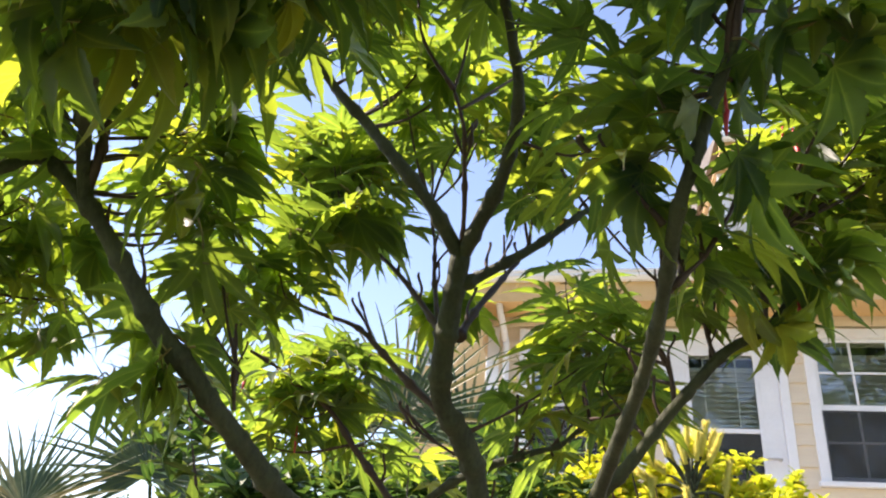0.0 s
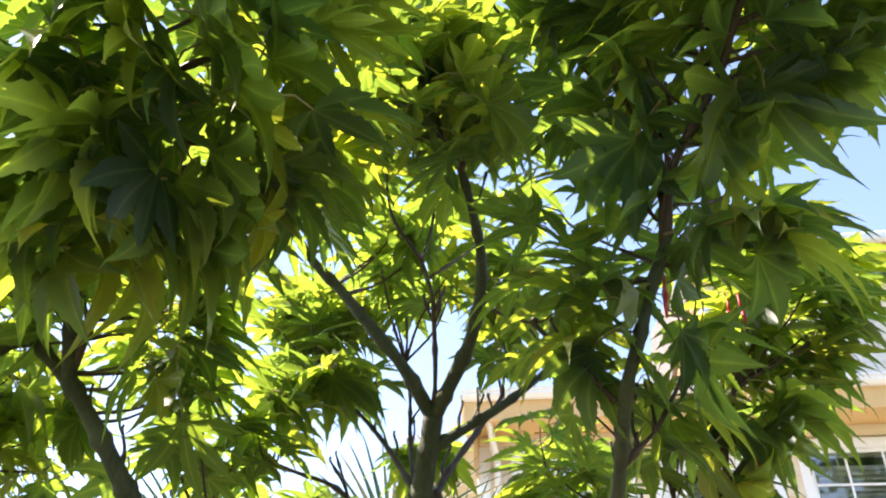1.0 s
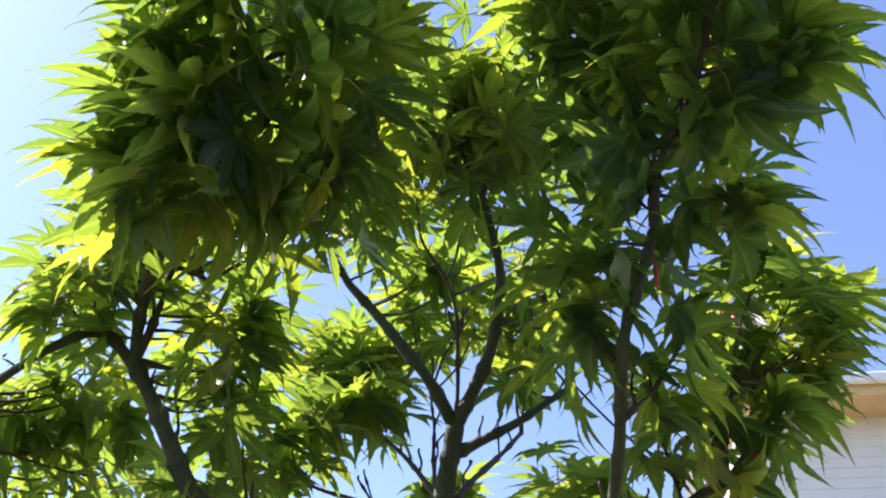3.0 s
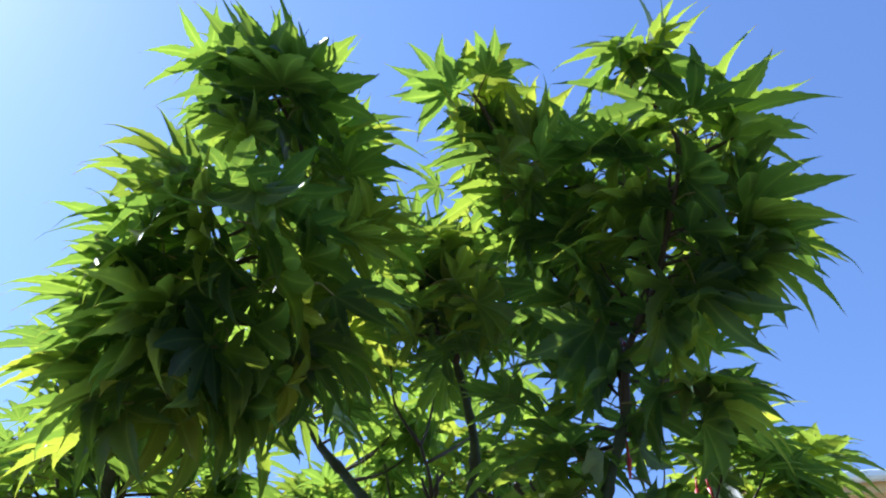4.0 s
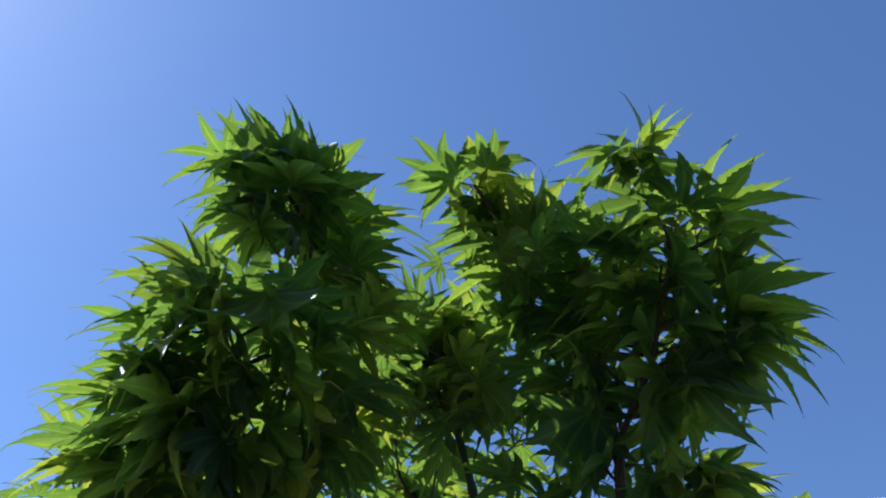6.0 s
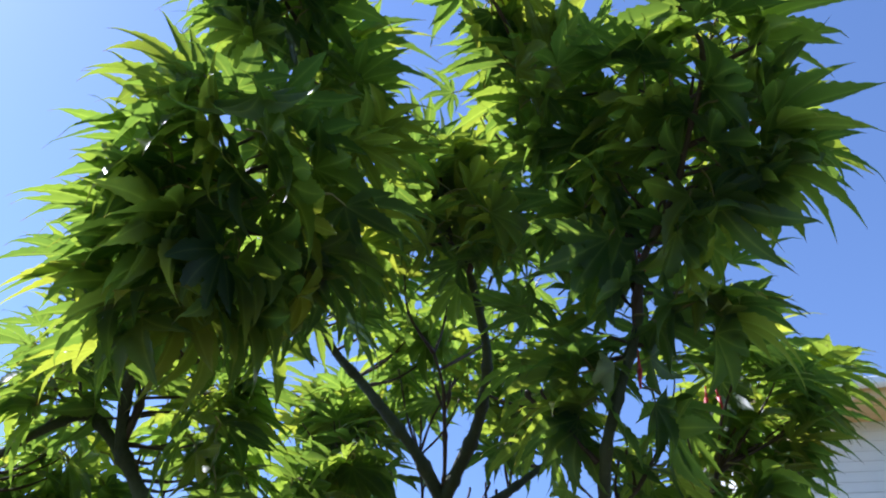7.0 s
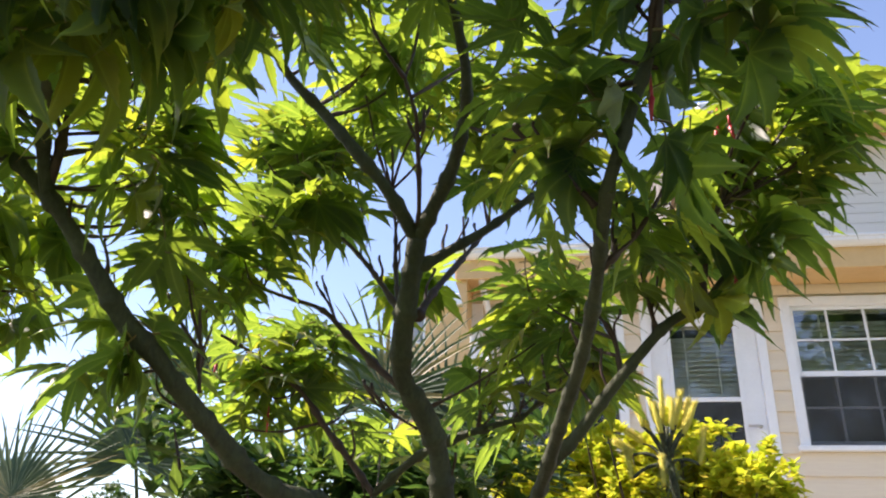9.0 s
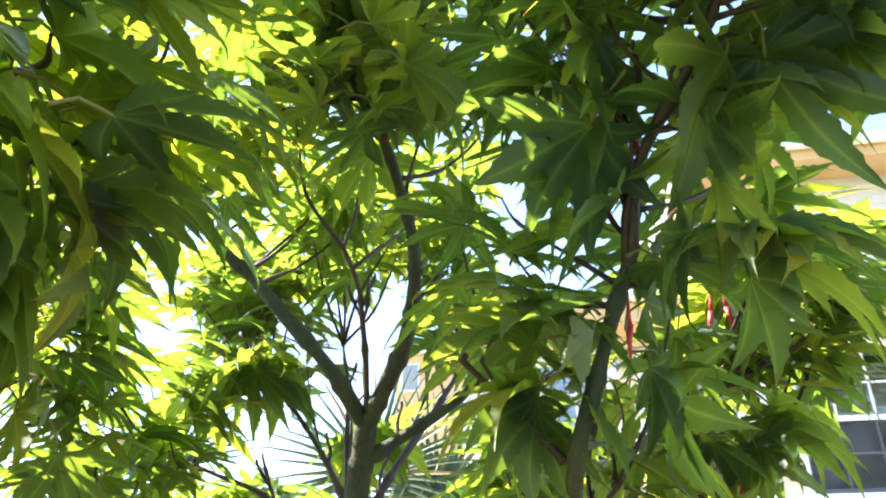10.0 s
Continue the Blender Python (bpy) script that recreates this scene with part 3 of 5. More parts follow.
limb("trunk", 0.0092, 0.0056, [(-0.078, 0.725, 0.726), (-0.108, 0.685, 0.750), (-0.136, 0.645, 0.777), (-0.154, 0.615, 0.798), (-0.172, 0.589, 0.810), (-0.193, 0.565, 0.815), (-0.210, 0.540, 0.827), (-0.226, 0.509, 0.850), (-0.241, 0.485, 0.871), (-0.256, 0.466, 0.893), (-0.272, 0.448, 0.912), (-0.284, 0.429, 0.935), (-0.300, 0.413, 0.962), (-0.316, 0.398, 0.987)])
limb("limb", 0.0051, 0.0011, [(-0.316, 0.399, 0.986), (-0.314, 0.382, 1.010), (-0.302, 0.358, 1.030), (-0.299, 0.354, 1.015), (-0.271, 0.320, 1.023), (-0.232, 0.292, 1.021), (-0.205, 0.268, 1.020), (-0.165, 0.226, 1.018), (-0.150, 0.201, 1.022), (-0.145, 0.165, 1.034), (-0.159, 0.132, 1.050)])
limb("twig", 0.0031, 0.0016, [(-0.315, 0.397, 0.991), (-0.307, 0.388, 1.011), (-0.305, 0.385, 1.042), (-0.281, 0.355, 1.044), (-0.261, 0.373, 1.046)])
limb("limb", 0.0051, 0.0023, [(-0.311, 0.403, 0.978), (-0.332, 0.394, 1.001), (-0.351, 0.390, 1.014), (-0.368, 0.376, 0.996), (-0.426, 0.395, 0.979), (-0.470, 0.416, 0.963), (-0.525, 0.436, 0.946)])
limb("twig", 0.0027, 0.0011, [(-0.165, 0.226, 1.018), (-0.145, 0.215, 1.060), (-0.130, 0.195, 1.110), (-0.124, 0.175, 1.150), (-0.138, 0.140, 1.170), (-0.157, 0.113, 1.186)])
limb("trunk", 0.0082, 0.0053, [(-0.078, 0.725, 0.726), (-0.059, 0.691, 0.756), (-0.041, 0.661, 0.780), (-0.020, 0.629, 0.797), (-0.002, 0.596, 0.813)])
limb("limb", 0.0048, 0.003, [(-0.003, 0.597, 0.811), (0.010, 0.549, 0.834), (0.022, 0.501, 0.858), (0.034, 0.458, 0.882), (0.042, 0.420, 0.904), (0.046, 0.389, 0.923), (0.050, 0.357, 0.945), (0.058, 0.343, 0.966), (0.071, 0.341, 1.004), (0.080, 0.322, 1.023)])
limb("limb", 0.003, 0.0009, [(0.079, 0.323, 1.021), (0.085, 0.308, 1.055), (0.109, 0.275, 1.085), (0.120, 0.245, 1.105), (0.131, 0.213, 1.127), (0.132, 0.201, 1.148), (0.114, 0.175, 1.171), (0.108, 0.173, 1.184)])
limb("twig", 0.0017, 0.0006, [(0.076, 0.327, 1.018), (0.077, 0.318, 1.032), (0.081, 0.308, 1.048), (0.081, 0.297, 1.064)])
limb("limb", 0.0048, 0.0025, [(-0.001, 0.596, 0.814), (0.011, 0.576, 0.836), (0.033, 0.559, 0.858), (0.055, 0.545, 0.884), (0.076, 0.532, 0.906), (0.098, 0.526, 0.928), (0.124, 0.529, 0.944), (0.142, 0.529, 0.963), (0.163, 0.531, 0.978)])
limb("twig", 0.0031, 0.0016, [(0.124, 0.529, 0.944), (0.126, 0.525, 0.964), (0.131, 0.525, 0.990), (0.140, 0.515, 1.014)])
limb("twig", 0.0027, 0.0012, [(0.044, 0.373, 0.945), (0.037, 0.368, 0.952), (0.027, 0.363, 0.959)])
limb("twig", 0.0023, 0.0012, [(0.045, 0.398, 0.916), (0.056, 0.396, 0.926), (0.067, 0.398, 0.937)])
limb("twig", 0.0027, 0.0011, [(-0.048, 0.391, 1.138), (-0.014, 0.331, 1.170), (0.033, 0.263, 1.177), (0.015, 0.225, 1.190), (0.006, 0.196, 1.197), (-0.003, 0.180, 1.207)])
limb("twig", 0.0019, 0.0007, [(0.132, 0.213, 1.127), (0.150, 0.205, 1.130), (0.168, 0.200, 1.135)])
limb("limb", 0.0055, 0.0031, [(-0.083, 0.722, 0.730), (-0.127, 0.742, 0.765), (-0.165, 0.761, 0.804), (-0.166, 0.757, 0.837)])
limb("limb", 0.0043, 0.0022, [(-0.166, 0.757, 0.837), (-0.123, 0.739, 0.868), (-0.082, 0.727, 0.885), (-0.043, 0.728, 0.898), (-0.018, 0.729, 0.906), (0.008, 0.713, 0.926)])
limb("twig", 0.0035, 0.0016, [(-0.166, 0.757, 0.836), (-0.190, 0.749, 0.867), (-0.217, 0.740, 0.900), (-0.245, 0.728, 0.936), (-0.294, 0.714, 0.970), (-0.323, 0.701, 0.985)])
limb("twig", 0.002, 0.001, [(-0.061, 0.728, 0.892), (-0.058, 0.722, 0.905), (-0.056, 0.716, 0.917)])
limb("twig", 0.0016, 0.0009, [(-0.100, 0.627, 0.874), (-0.124, 0.628, 0.888), (-0.145, 0.629, 0.901)])
limb("twig", 0.0017, 0.0009, [(0.091, 0.528, 0.922), (0.086, 0.525, 0.937), (0.084, 0.523, 0.953)])
limb("twig", 0.0017, 0.0009, [(0.063, 0.541, 0.894), (0.062, 0.538, 0.913), (0.060, 0.532, 0.925)])
limb("twig", 0.0017, 0.0009, [(-0.231, 0.491, 0.873), (-0.235, 0.495, 0.887), (-0.236, 0.500, 0.901)])
CROWN_LEFT_LOW = [
    (-0.189, 0.195, 1.000, 6, -5), (-0.213, 0.224, 0.997, 6, -10), (-0.242, 0.245, 1.014, 6, -5), (-0.215, 0.230, 1.004, 6, -15),
    (-0.180, 0.248, 1.036, 6, -20), (-0.145, 0.260, 1.033, 6, -20), (-0.126, 0.264, 1.046, 5, -20), (-0.210, 0.283, 1.040, 5, -35),
    (-0.165, 0.273, 1.017, 5, -40), (-0.148, 0.297, 1.040, 4, -30), (-0.270, 0.285, 1.027, 6, -10), (-0.297, 0.319, 1.059, 5, -20),
    (-0.266, 0.346, 1.069, 5, -35), (-0.215, 0.325, 1.043, 5, -50), (-0.122, 0.232, 1.034, 7, -10), (-0.130, 0.185, 1.040, 7, 0)]  # front crown, left, lower
LEFT_BOUGH = [
    (-0.39, 0.367, 1.053, 6, -5), (-0.371, 0.382, 1.071, 6, -10), (-0.411, 0.403, 1.044, 6, -10), (-0.287, 0.418, 1.069, 6, -15),
    (-0.323, 0.454, 1.058, 6, -20), (-0.255, 0.439, 1.07, 7, 0), (-0.307, 0.496, 1.051, 6, -25), (-0.348, 0.497, 1.043, 5, -20),
    (-0.437, 0.483, 1.051, 6, -15), (-0.474, 0.488, 1.04, 6, -15),
]  # left bough below the crown
CROWN_MID = [
    (0.002, 0.192, 1.199, 6, 0), (0.002, 0.225, 1.200, 5, 8), (-0.069, 0.317, 1.185, 8, 0), (-0.033, 0.348, 1.205, 6, 5),
    (-0.013, 0.365, 1.207, 6, 0), (-0.096, 0.354, 1.161, 7, 0), (-0.138, 0.431, 1.193, 6, -15), (-0.169, 0.445, 1.189, 5, -25),
    (-0.052, 0.356, 1.134, 7, 5), (-0.003, 0.397, 1.182, 6, 0), (-0.024, 0.364, 1.153, 6, 0), (-0.069, 0.347, 1.185, 5, 10),
    (-0.029, 0.371, 1.279, 5, 0), (0.003, 0.435, 1.164, 5, -10)]  # middle crown
MID_BACK = [
    (-0.129, 0.523, 1.182, 6, 5), (-0.105, 0.548, 1.179, 6, 0), (-0.167, 0.508, 1.188, 5, -15), (-0.033, 0.528, 1.184, 6, 5),
    (-0.026, 0.558, 1.172, 6, 0), (-0.154, 0.586, 1.177, 6, 0), (-0.092, 0.614, 1.165, 6, 0), (-0.219, 0.632, 1.165, 7, 10),
    (-0.275, 0.631, 1.155, 6, 0), (-0.201, 0.667, 1.152, 6, -5), (-0.252, 0.677, 1.133, 7, -5), (-0.047, 0.636, 1.155, 6, 0),
]  # behind the middle limbs
CROWN_RIGHT_LOW = [
    (0.02, 0.293, 1.156, 6, -5), (0.059, 0.286, 1.116, 6, -5), (0.092, 0.279, 1.128, 6, -5), (0.079, 0.274, 1.09, 6, -5),
    (0.137, 0.287, 1.103, 6, -10), (0.028, 0.324, 1.118, 6, -15), (0.063, 0.323, 1.098, 6, -20), (0.083, 0.346, 1.096, 5, -20),
    (0.13, 0.353, 1.073, 5, -15), (0.046, 0.352, 1.096, 5, -25),
]  # front crown, right, lower
RIGHT_STEM = [
    (0.030, 0.371, 1.064, 6, 0), (0.035, 0.365, 1.030, 6, 0), (0.029, 0.390, 1.021, 6, -10), (0.022, 0.406, 1.019, 5, -10),
    (0.022, 0.433, 1.009, 5, -20), (0.017, 0.501, 1.016, 4, -20), (0.105, 0.400, 1.054, 6, -5), (0.131, 0.392, 1.066, 6, 0),
    (0.105, 0.428, 1.029, 6, -30), (0.115, 0.467, 1.011, 5, -30), (0.081, 0.505, 0.999, 3, -40)]  # round the right stem
RIGHT_BOUGH = [
    (0.161, 0.431, 1.064, 7, 5), (0.232, 0.508, 1.08, 5, -20), (0.189, 0.472, 1.062, 7, 0),
    (0.232, 0.532, 1.085, 7, 0), (0.165, 0.504, 1.055, 7, -10), (0.199, 0.522, 1.047, 7, -5), (0.224, 0.566, 1.067, 5, -5),
    (0.152, 0.530, 1.031, 6, -20), (0.192, 0.544, 1.027, 6, -15), (0.112, 0.542, 1.026, 4, -20), (0.130, 0.534, 0.995, 6, -20),
    (0.171, 0.549, 1.002, 6, -20), (0.106, 0.531, 1.016, 4, -35), (0.089, 0.576, 0.984, 3, -20), (0.116, 0.570, 0.985, 4, -10)]  # right bough
LOW_LEFT = [
    (-0.438, 0.48, 1.027, 6, -15), (-0.456, 0.527, 0.992, 7, -20), (-0.427, 0.541, 0.974, 7, -15), (-0.477, 0.535, 0.968, 6, -10),
    (-0.322, 0.483, 1.043, 5, -20), (-0.29, 0.497, 1.027, 7, -10), (-0.273, 0.52, 0.984, 8, -20), (-0.306, 0.535, 0.988, 6, -25),
    (-0.249, 0.585, 0.999, 8, -15), (-0.267, 0.568, 0.98, 7, -25), (-0.231, 0.626, 1.062, 8, 0), (-0.196, 0.624, 1.125, 8, 5),
    (-0.229, 0.611, 1.14, 8, 20), (-0.186, 0.646, 1.084, 7, -15),
]  # lower left boughs
LOW_MID = [
    (-0.14, 0.548, 1.188, 5, 5), (-0.087, 0.594, 1.184, 6, 5), (-0.137, 0.622, 1.154, 6, 0), (-0.044, 0.616, 1.155, 6, 0),
    (-0.011, 0.701, 1.038, 7, 5), (-0.03, 0.588, 1.077, 7, -10), (-0.012, 0.685, 0.929, 5, 0), (0.045, 0.654, 0.923, 8, -15),
    (0.019, 0.693, 0.925, 6, -15), (-0.047, 0.708, 0.914, 4, -5), (-0.253, 0.721, 0.972, 7, 5), (-0.272, 0.738, 0.928, 8, 0),
    (-0.22, 0.783, 0.902, 8, -5), (-0.311, 0.765, 0.904, 7, -5),
]  # lower middle boughs
LOW_BACK = [
    (-0.196, 0.899, 0.904, 7, 5), (-0.301, 0.473, 0.883, 3, -30), (-0.27, 0.504, 0.878, 3, -25), (-0.027, 0.743, 0.896, 5, -40),
    (-0.315, 0.714, 0.939, 6, -5), (-0.272, 0.694, 0.95, 7, -10), (-0.242, 0.726, 0.942, 7, -10), (-0.218, 0.731, 0.965, 6, -10),
    (-0.209, 0.801, 0.939, 6, -5), (0.013, 0.602, 0.97, 7, -5), (-0.001, 0.623, 0.945, 6, -5), (0.019, 0.613, 0.927, 5, 0),
    (0.037, 0.614, 0.956, 7, 0),
]  # lower boughs behind the trunk
FAR_LEFT = [
    (-0.494, 0.428, 0.997, 7, -5), (-0.466, 0.466, 0.993, 8, -20), (-0.445, 0.497, 1.026, 6, -15), (-0.546, 0.521, 0.997, 6, -5),
    (-0.488, 0.540, 0.993, 6, -5), (-0.450, 0.544, 1.000, 5, -20), (-0.547, 0.564, 0.978, 6, -8), (-0.486, 0.580, 0.978, 6, -8),
    (-0.546, 0.456, 0.979, 8, -10), (-0.618, 0.546, 0.976, 6, -8), (-0.351, 0.326, 1.069, 5, -5), (-0.215, 0.216, 1.017, 5, -5)]  # outer left boughs
# short bare spurs and bud-tipped twiglets along the lower boughs
for line, r0, r1 in list(LIMB_LINES):
    for _ in range(3 if r0 < 0.006 else 2):
        i = rng.randrange(len(line) // 5, len(line) - 1)
        p, ahead = line[i], (line[i + 1] - line[i]).normalized()
        if p.z > 1.12:
            continue
        go = (ahead * 0.6 + Vector((rng.uniform(-0.6, 0.6), rng.uniform(-0.6, 0.6), rng.uniform(0.4, 1.0)))).normalized()
        far = p + go * rng.uniform(0.015, 0.045)
        bm = bmesh.new()
        tube(bm, smooth_path([p, p.lerp(far, 0.5) + Vector((rng.uniform(-0.003, 0.003), rng.uniform(-0.003, 0.003), 0)), far, far + Vector((0, 0, 0.004))], 4), 0.0011, 0.0009, 6, 0.5, rng.uniform(0, 50))
        part("spur", bm, TWIG, maple, "short bare twig with a bud", smooth=True)
VARIANTS = [palmate_leaf(rng, 7 if k % 4 else 5, slim=0.78, limp=0.7) for k in range(22)]
heap = Heap()


def nearest_on_limbs(p):
    best = None
    for line, r0, r1 in LIMB_LINES:
        for i, q in enumerate(line):
            d = (q - p).length + max(0.0, q.z - p.z + 0.6 * (q.xy - p.xy).length)
            if best is None or d < best[0]:
                best = (d, q, r1)
    return best


# the leaves of the upper shoots, shoot by shoot: blade centre, azimuth, rise and roll in degrees, length in mm
LEFT_SHOOT_TOP = [
    (-0.137, 0.132, 1.166, 178, 13, -15, 65), (-0.123, 0.137, 1.163, -162, 19, -27, 65), (-0.124, 0.149, 1.174, -157, 30, -35, 60), (-0.118, 0.139, 1.158, -93, 17, -1, 68),
    (-0.12, 0.203, 1.173, -78, 18, 25, 70), (-0.116, 0.192, 1.194, -70, 23, 30, 71), (-0.127, 0.157, 1.175, -39, -49, -18, 48), (-0.115, 0.221, 1.163, -87, -27, 17, 58),
    (-0.119, 0.217, 1.171, -78, 25, 33, 60), (-0.142, 0.11, 1.169, 132, -37, -32, 49), (-0.156, 0.123, 1.175, 115, -13, -34, 64), (-0.158, 0.136, 1.162, 123, -21, -15, 55),
    (-0.123, 0.127, 1.15, 176, -19, -3, 52), (-0.168, 0.145, 1.159, 124, -33, -21, 48),
]
LEFT_SHOOT_MID = [
    (-0.159, 0.149, 1.142, 102, -33, -17, 67), (-0.133, 0.143, 1.144, 66, 25, -2, 57), (-0.126, 0.179, 1.168, -80, 52, 0, 50), (-0.147, 0.135, 1.173, 171, 32, -41, 61),
    (-0.151, 0.157, 1.141, 121, -62, 14, 48), (-0.124, 0.184, 1.147, 107, -75, 20, 48), (-0.111, 0.211, 1.183, -108, 63, 19, 58), (-0.138, 0.165, 1.166, -40, -53, -12, 50),
    (-0.103, 0.225, 1.164, -15, 13, 20, 59), (-0.122, 0.198, 1.138, -22, 14, 5, 52), (-0.115, 0.147, 1.161, -99, 65, -2, 54), (-0.111, 0.202, 1.201, -91, 26, 44, 60),
]
LEFT_SHOOT_NEAR = [
    (-0.136, 0.134, 1.048, -175, -4, 10, 49), (-0.161, 0.121, 1.049, 82, 35, -3, 57), (-0.166, 0.126, 1.043, 91, 26, -28, 58), (-0.165, 0.134, 1.039, 144, -51, 8, 50),
    (-0.157, 0.125, 1.042, 104, 50, 27, 49), (-0.16, 0.142, 1.036, 128, -48, -6, 49), (-0.118, 0.148, 1.059, -78, -7, -9, 52), (-0.112, 0.177, 1.054, -106, 0, 12, 48),
    (-0.144, 0.14, 1.033, -175, -62, 96, 49), (-0.122, 0.137, 1.045, -139, -79, -146, 54), (-0.146, 0.15, 1.024, 171, -64, 74, 49), (-0.126, 0.162, 1.039, -97, -39, -25, 53),
]
LEFT_SHOOT_SPREAD = [
    (-0.179, 0.145, 1.017, 158, -53, 16, 57), (-0.183, 0.155, 1.01, 82, 10, -24, 56), (-0.178, 0.161, 1.001, 85, 9, 3, 48), (-0.192, 0.175, 0.985, 161, -37, -9, 50),
    (-0.193, 0.181, 0.986, 113, -24, -11, 51), (-0.22, 0.196, 0.982, 119, -20, -5, 55), (-0.221, 0.198, 0.978, 96, -3, -22, 51), (-0.211, 0.206, 0.979, 94, -43, 7, 58),
    (-0.223, 0.224, 0.965, 79, -1, 15, 57), (-0.2, 0.213, 0.972, 153, -31, -2, 57), (-0.182, 0.195, 0.981, 157, -41, 30, 50), (-0.17, 0.175, 0.997, 164, -38, 14, 54),
    (-0.169, 0.151, 1.009, 18, 20, -2, 54), (-0.181, 0.173, 0.996, -168, -64, -80, 54),
]
LEFT_SHOOT_FRINGE = [
    (-0.157, 0.241, 0.981, -56, -58, -21, 58), (-0.152, 0.236, 0.991, -57, -45, -10, 52), (-0.169, 0.225, 0.983, -155, -62, -48, 55), (-0.138, 0.239, 0.996, -91, -69, -46, 56),
    (-0.127, 0.253, 1.002, -101, -68, -58, 49), (-0.179, 0.24, 0.983, -9, -50, 17, 58), (-0.191, 0.231, 0.986, 22, -57, 35, 65), (-0.151, 0.212, 0.993, -6, -48, 12, 53),
    (-0.114, 0.232, 1.016, -23, 6, -3, 56), (-0.122, 0.207, 1.022, -89, -30, -17, 49), (-0.123, 0.184, 1.028, -99, -36, -21, 57), (-0.11, 0.197, 1.051, -80, -22, -3, 52),
    (-0.102, 0.228, 1.04, -35, 21, -1, 55), (-0.211, 0.23, 0.97, -120, -66, 84, 51),
]
LEFT_SHOOT_FILL = [
    (-0.147, 0.187, 1.005, 62, -4, -3, 49), (-0.156, 0.202, 0.993, 117, -62, 35, 48), (-0.137, 0.208, 1.006, -85, -43, -40, 56), (-0.129, 0.189, 1.014, 54, 6, -4, 55),
    (-0.173, 0.212, 0.986, 71, -8, -5, 56), (-0.137, 0.167, 1.022, 142, -67, 54, 47), (-0.117, 0.244, 1.017, 4, -12, 21, 50), (-0.11, 0.262, 1.032, -98, -24, -7, 50),
    (-0.124, 0.221, 1.007, 34, 4, -21, 58), (-0.173, 0.19, 0.993, 179, -59, 75, 56), (-0.112, 0.213, 1.036, -20, 3, -8, 54), (-0.259, 0.262, 0.976, 160, -36, 14, 52),
    (-0.239, 0.256, 0.983, 173, -74, 86, 51), (-0.201, 0.243, 0.979, 71, -12, -5, 53),
]
MID_SHOOT_HIGH = [
    (-0.015, 0.185, 1.22, 141, -20, 10, 58), (-0.001, 0.178, 1.219, -115, -18, -10, 53), (-0.011, 0.201, 1.216, 90, -80, 35, 47), (0.007, 0.199, 1.214, -18, 30, 17, 55),
    (0.014, 0.215, 1.192, 101, 7, -42, 54), (0.013, 0.226, 1.185, 92, 11, -40, 59), (0.035, 0.212, 1.183, -111, 61, -11, 55), (0.037, 0.221, 1.189, 176, 55, -37, 53),
    (0.008, 0.248, 1.181, 82, -13, -15, 55), (0.02, 0.25, 1.168, 60, 11, -5, 54), (0.025, 0.239, 1.158, -129, -16, 11, 55), (0.011, 0.223, 1.175, -96, -41, -16, 57),
    (0.031, 0.265, 1.156, 101, -46, 13, 53), (0.04, 0.214, 1.157, -128, 6, 22, 55),
]
MID_SHOOT_LOW = [
    (-0.078, 0.338, 1.232, 179, 20, -24, 56), (-0.067, 0.334, 1.231, -156, -4, 26, 56), (-0.088, 0.333, 1.233, 133, -25, -29, 56), (-0.053, 0.33, 1.224, -98, 37, 11, 57),
    (-0.082, 0.335, 1.227, 104, -42, -17, 57), (-0.048, 0.335, 1.221, -49, 23, 15, 58), (-0.078, 0.348, 1.243, 180, 78, -38, 56), (-0.062, 0.329, 1.21, -67, -48, -18, 59),
    (-0.081, 0.343, 1.221, 91, -57, 10, 53), (-0.054, 0.318, 1.181, -97, 14, 1, 60), (-0.038, 0.317, 1.158, -112, -15, -13, 58), (-0.051, 0.336, 1.165, -33, -16, 9, 58),
    (-0.02, 0.319, 1.131, -95, -32, -13, 56), (-0.034, 0.345, 1.187, 45, -55, -16, 58),
]
RIGHT_SHOOT_TOP = [
    (0.141, 0.184, 1.144, -169, 1, -8, 55), (0.167, 0.197, 1.153, -111, -4, 4, 61), (0.118, 0.154, 1.16, 160, 77, -41, 54), (0.118, 0.157, 1.164, -106, 46, 5, 55),
    (0.113, 0.145, 1.166, 124, -24, -46, 54), (0.1, 0.151, 1.17, 125, -40, 8, 47), (0.119, 0.18, 1.156, 112, 17, -14, 69), (0.118, 0.162, 1.173, -96, -9, 42, 55),
    (0.12, 0.199, 1.15, 113, -7, -39, 56), (0.164, 0.203, 1.156, -150, 32, 18, 63), (0.167, 0.209, 1.151, -111, -32, 13, 53), (0.163, 0.209, 1.146, -138, -71, -55, 46),
    (0.113, 0.153, 1.167, -167, -30, 42, 49), (0.128, 0.183, 1.141, 127, -26, -18, 48),
]
RIGHT_SHOOT_MID = [
    (0.092, 0.212, 1.144, 166, 0, -36, 52), (0.107, 0.212, 1.137, 161, -15, -42, 53), (0.165, 0.229, 1.118, -118, 38, -4, 52), (0.17, 0.24, 1.107, -114, 0, 10, 62),
    (0.173, 0.244, 1.103, -101, -12, 23, 65), (0.184, 0.25, 1.094, -150, -54, -8, 49), (0.169, 0.26, 1.09, -98, -14, 26, 53), (0.168, 0.266, 1.091, -94, -25, 14, 59),
    (0.161, 0.272, 1.081, -77, -53, -1, 49), (0.126, 0.293, 1.053, -132, -61, -41, 47), (0.156, 0.271, 1.083, -110, -42, 5, 51), (0.147, 0.214, 1.121, -9, 25, -14, 56),
]
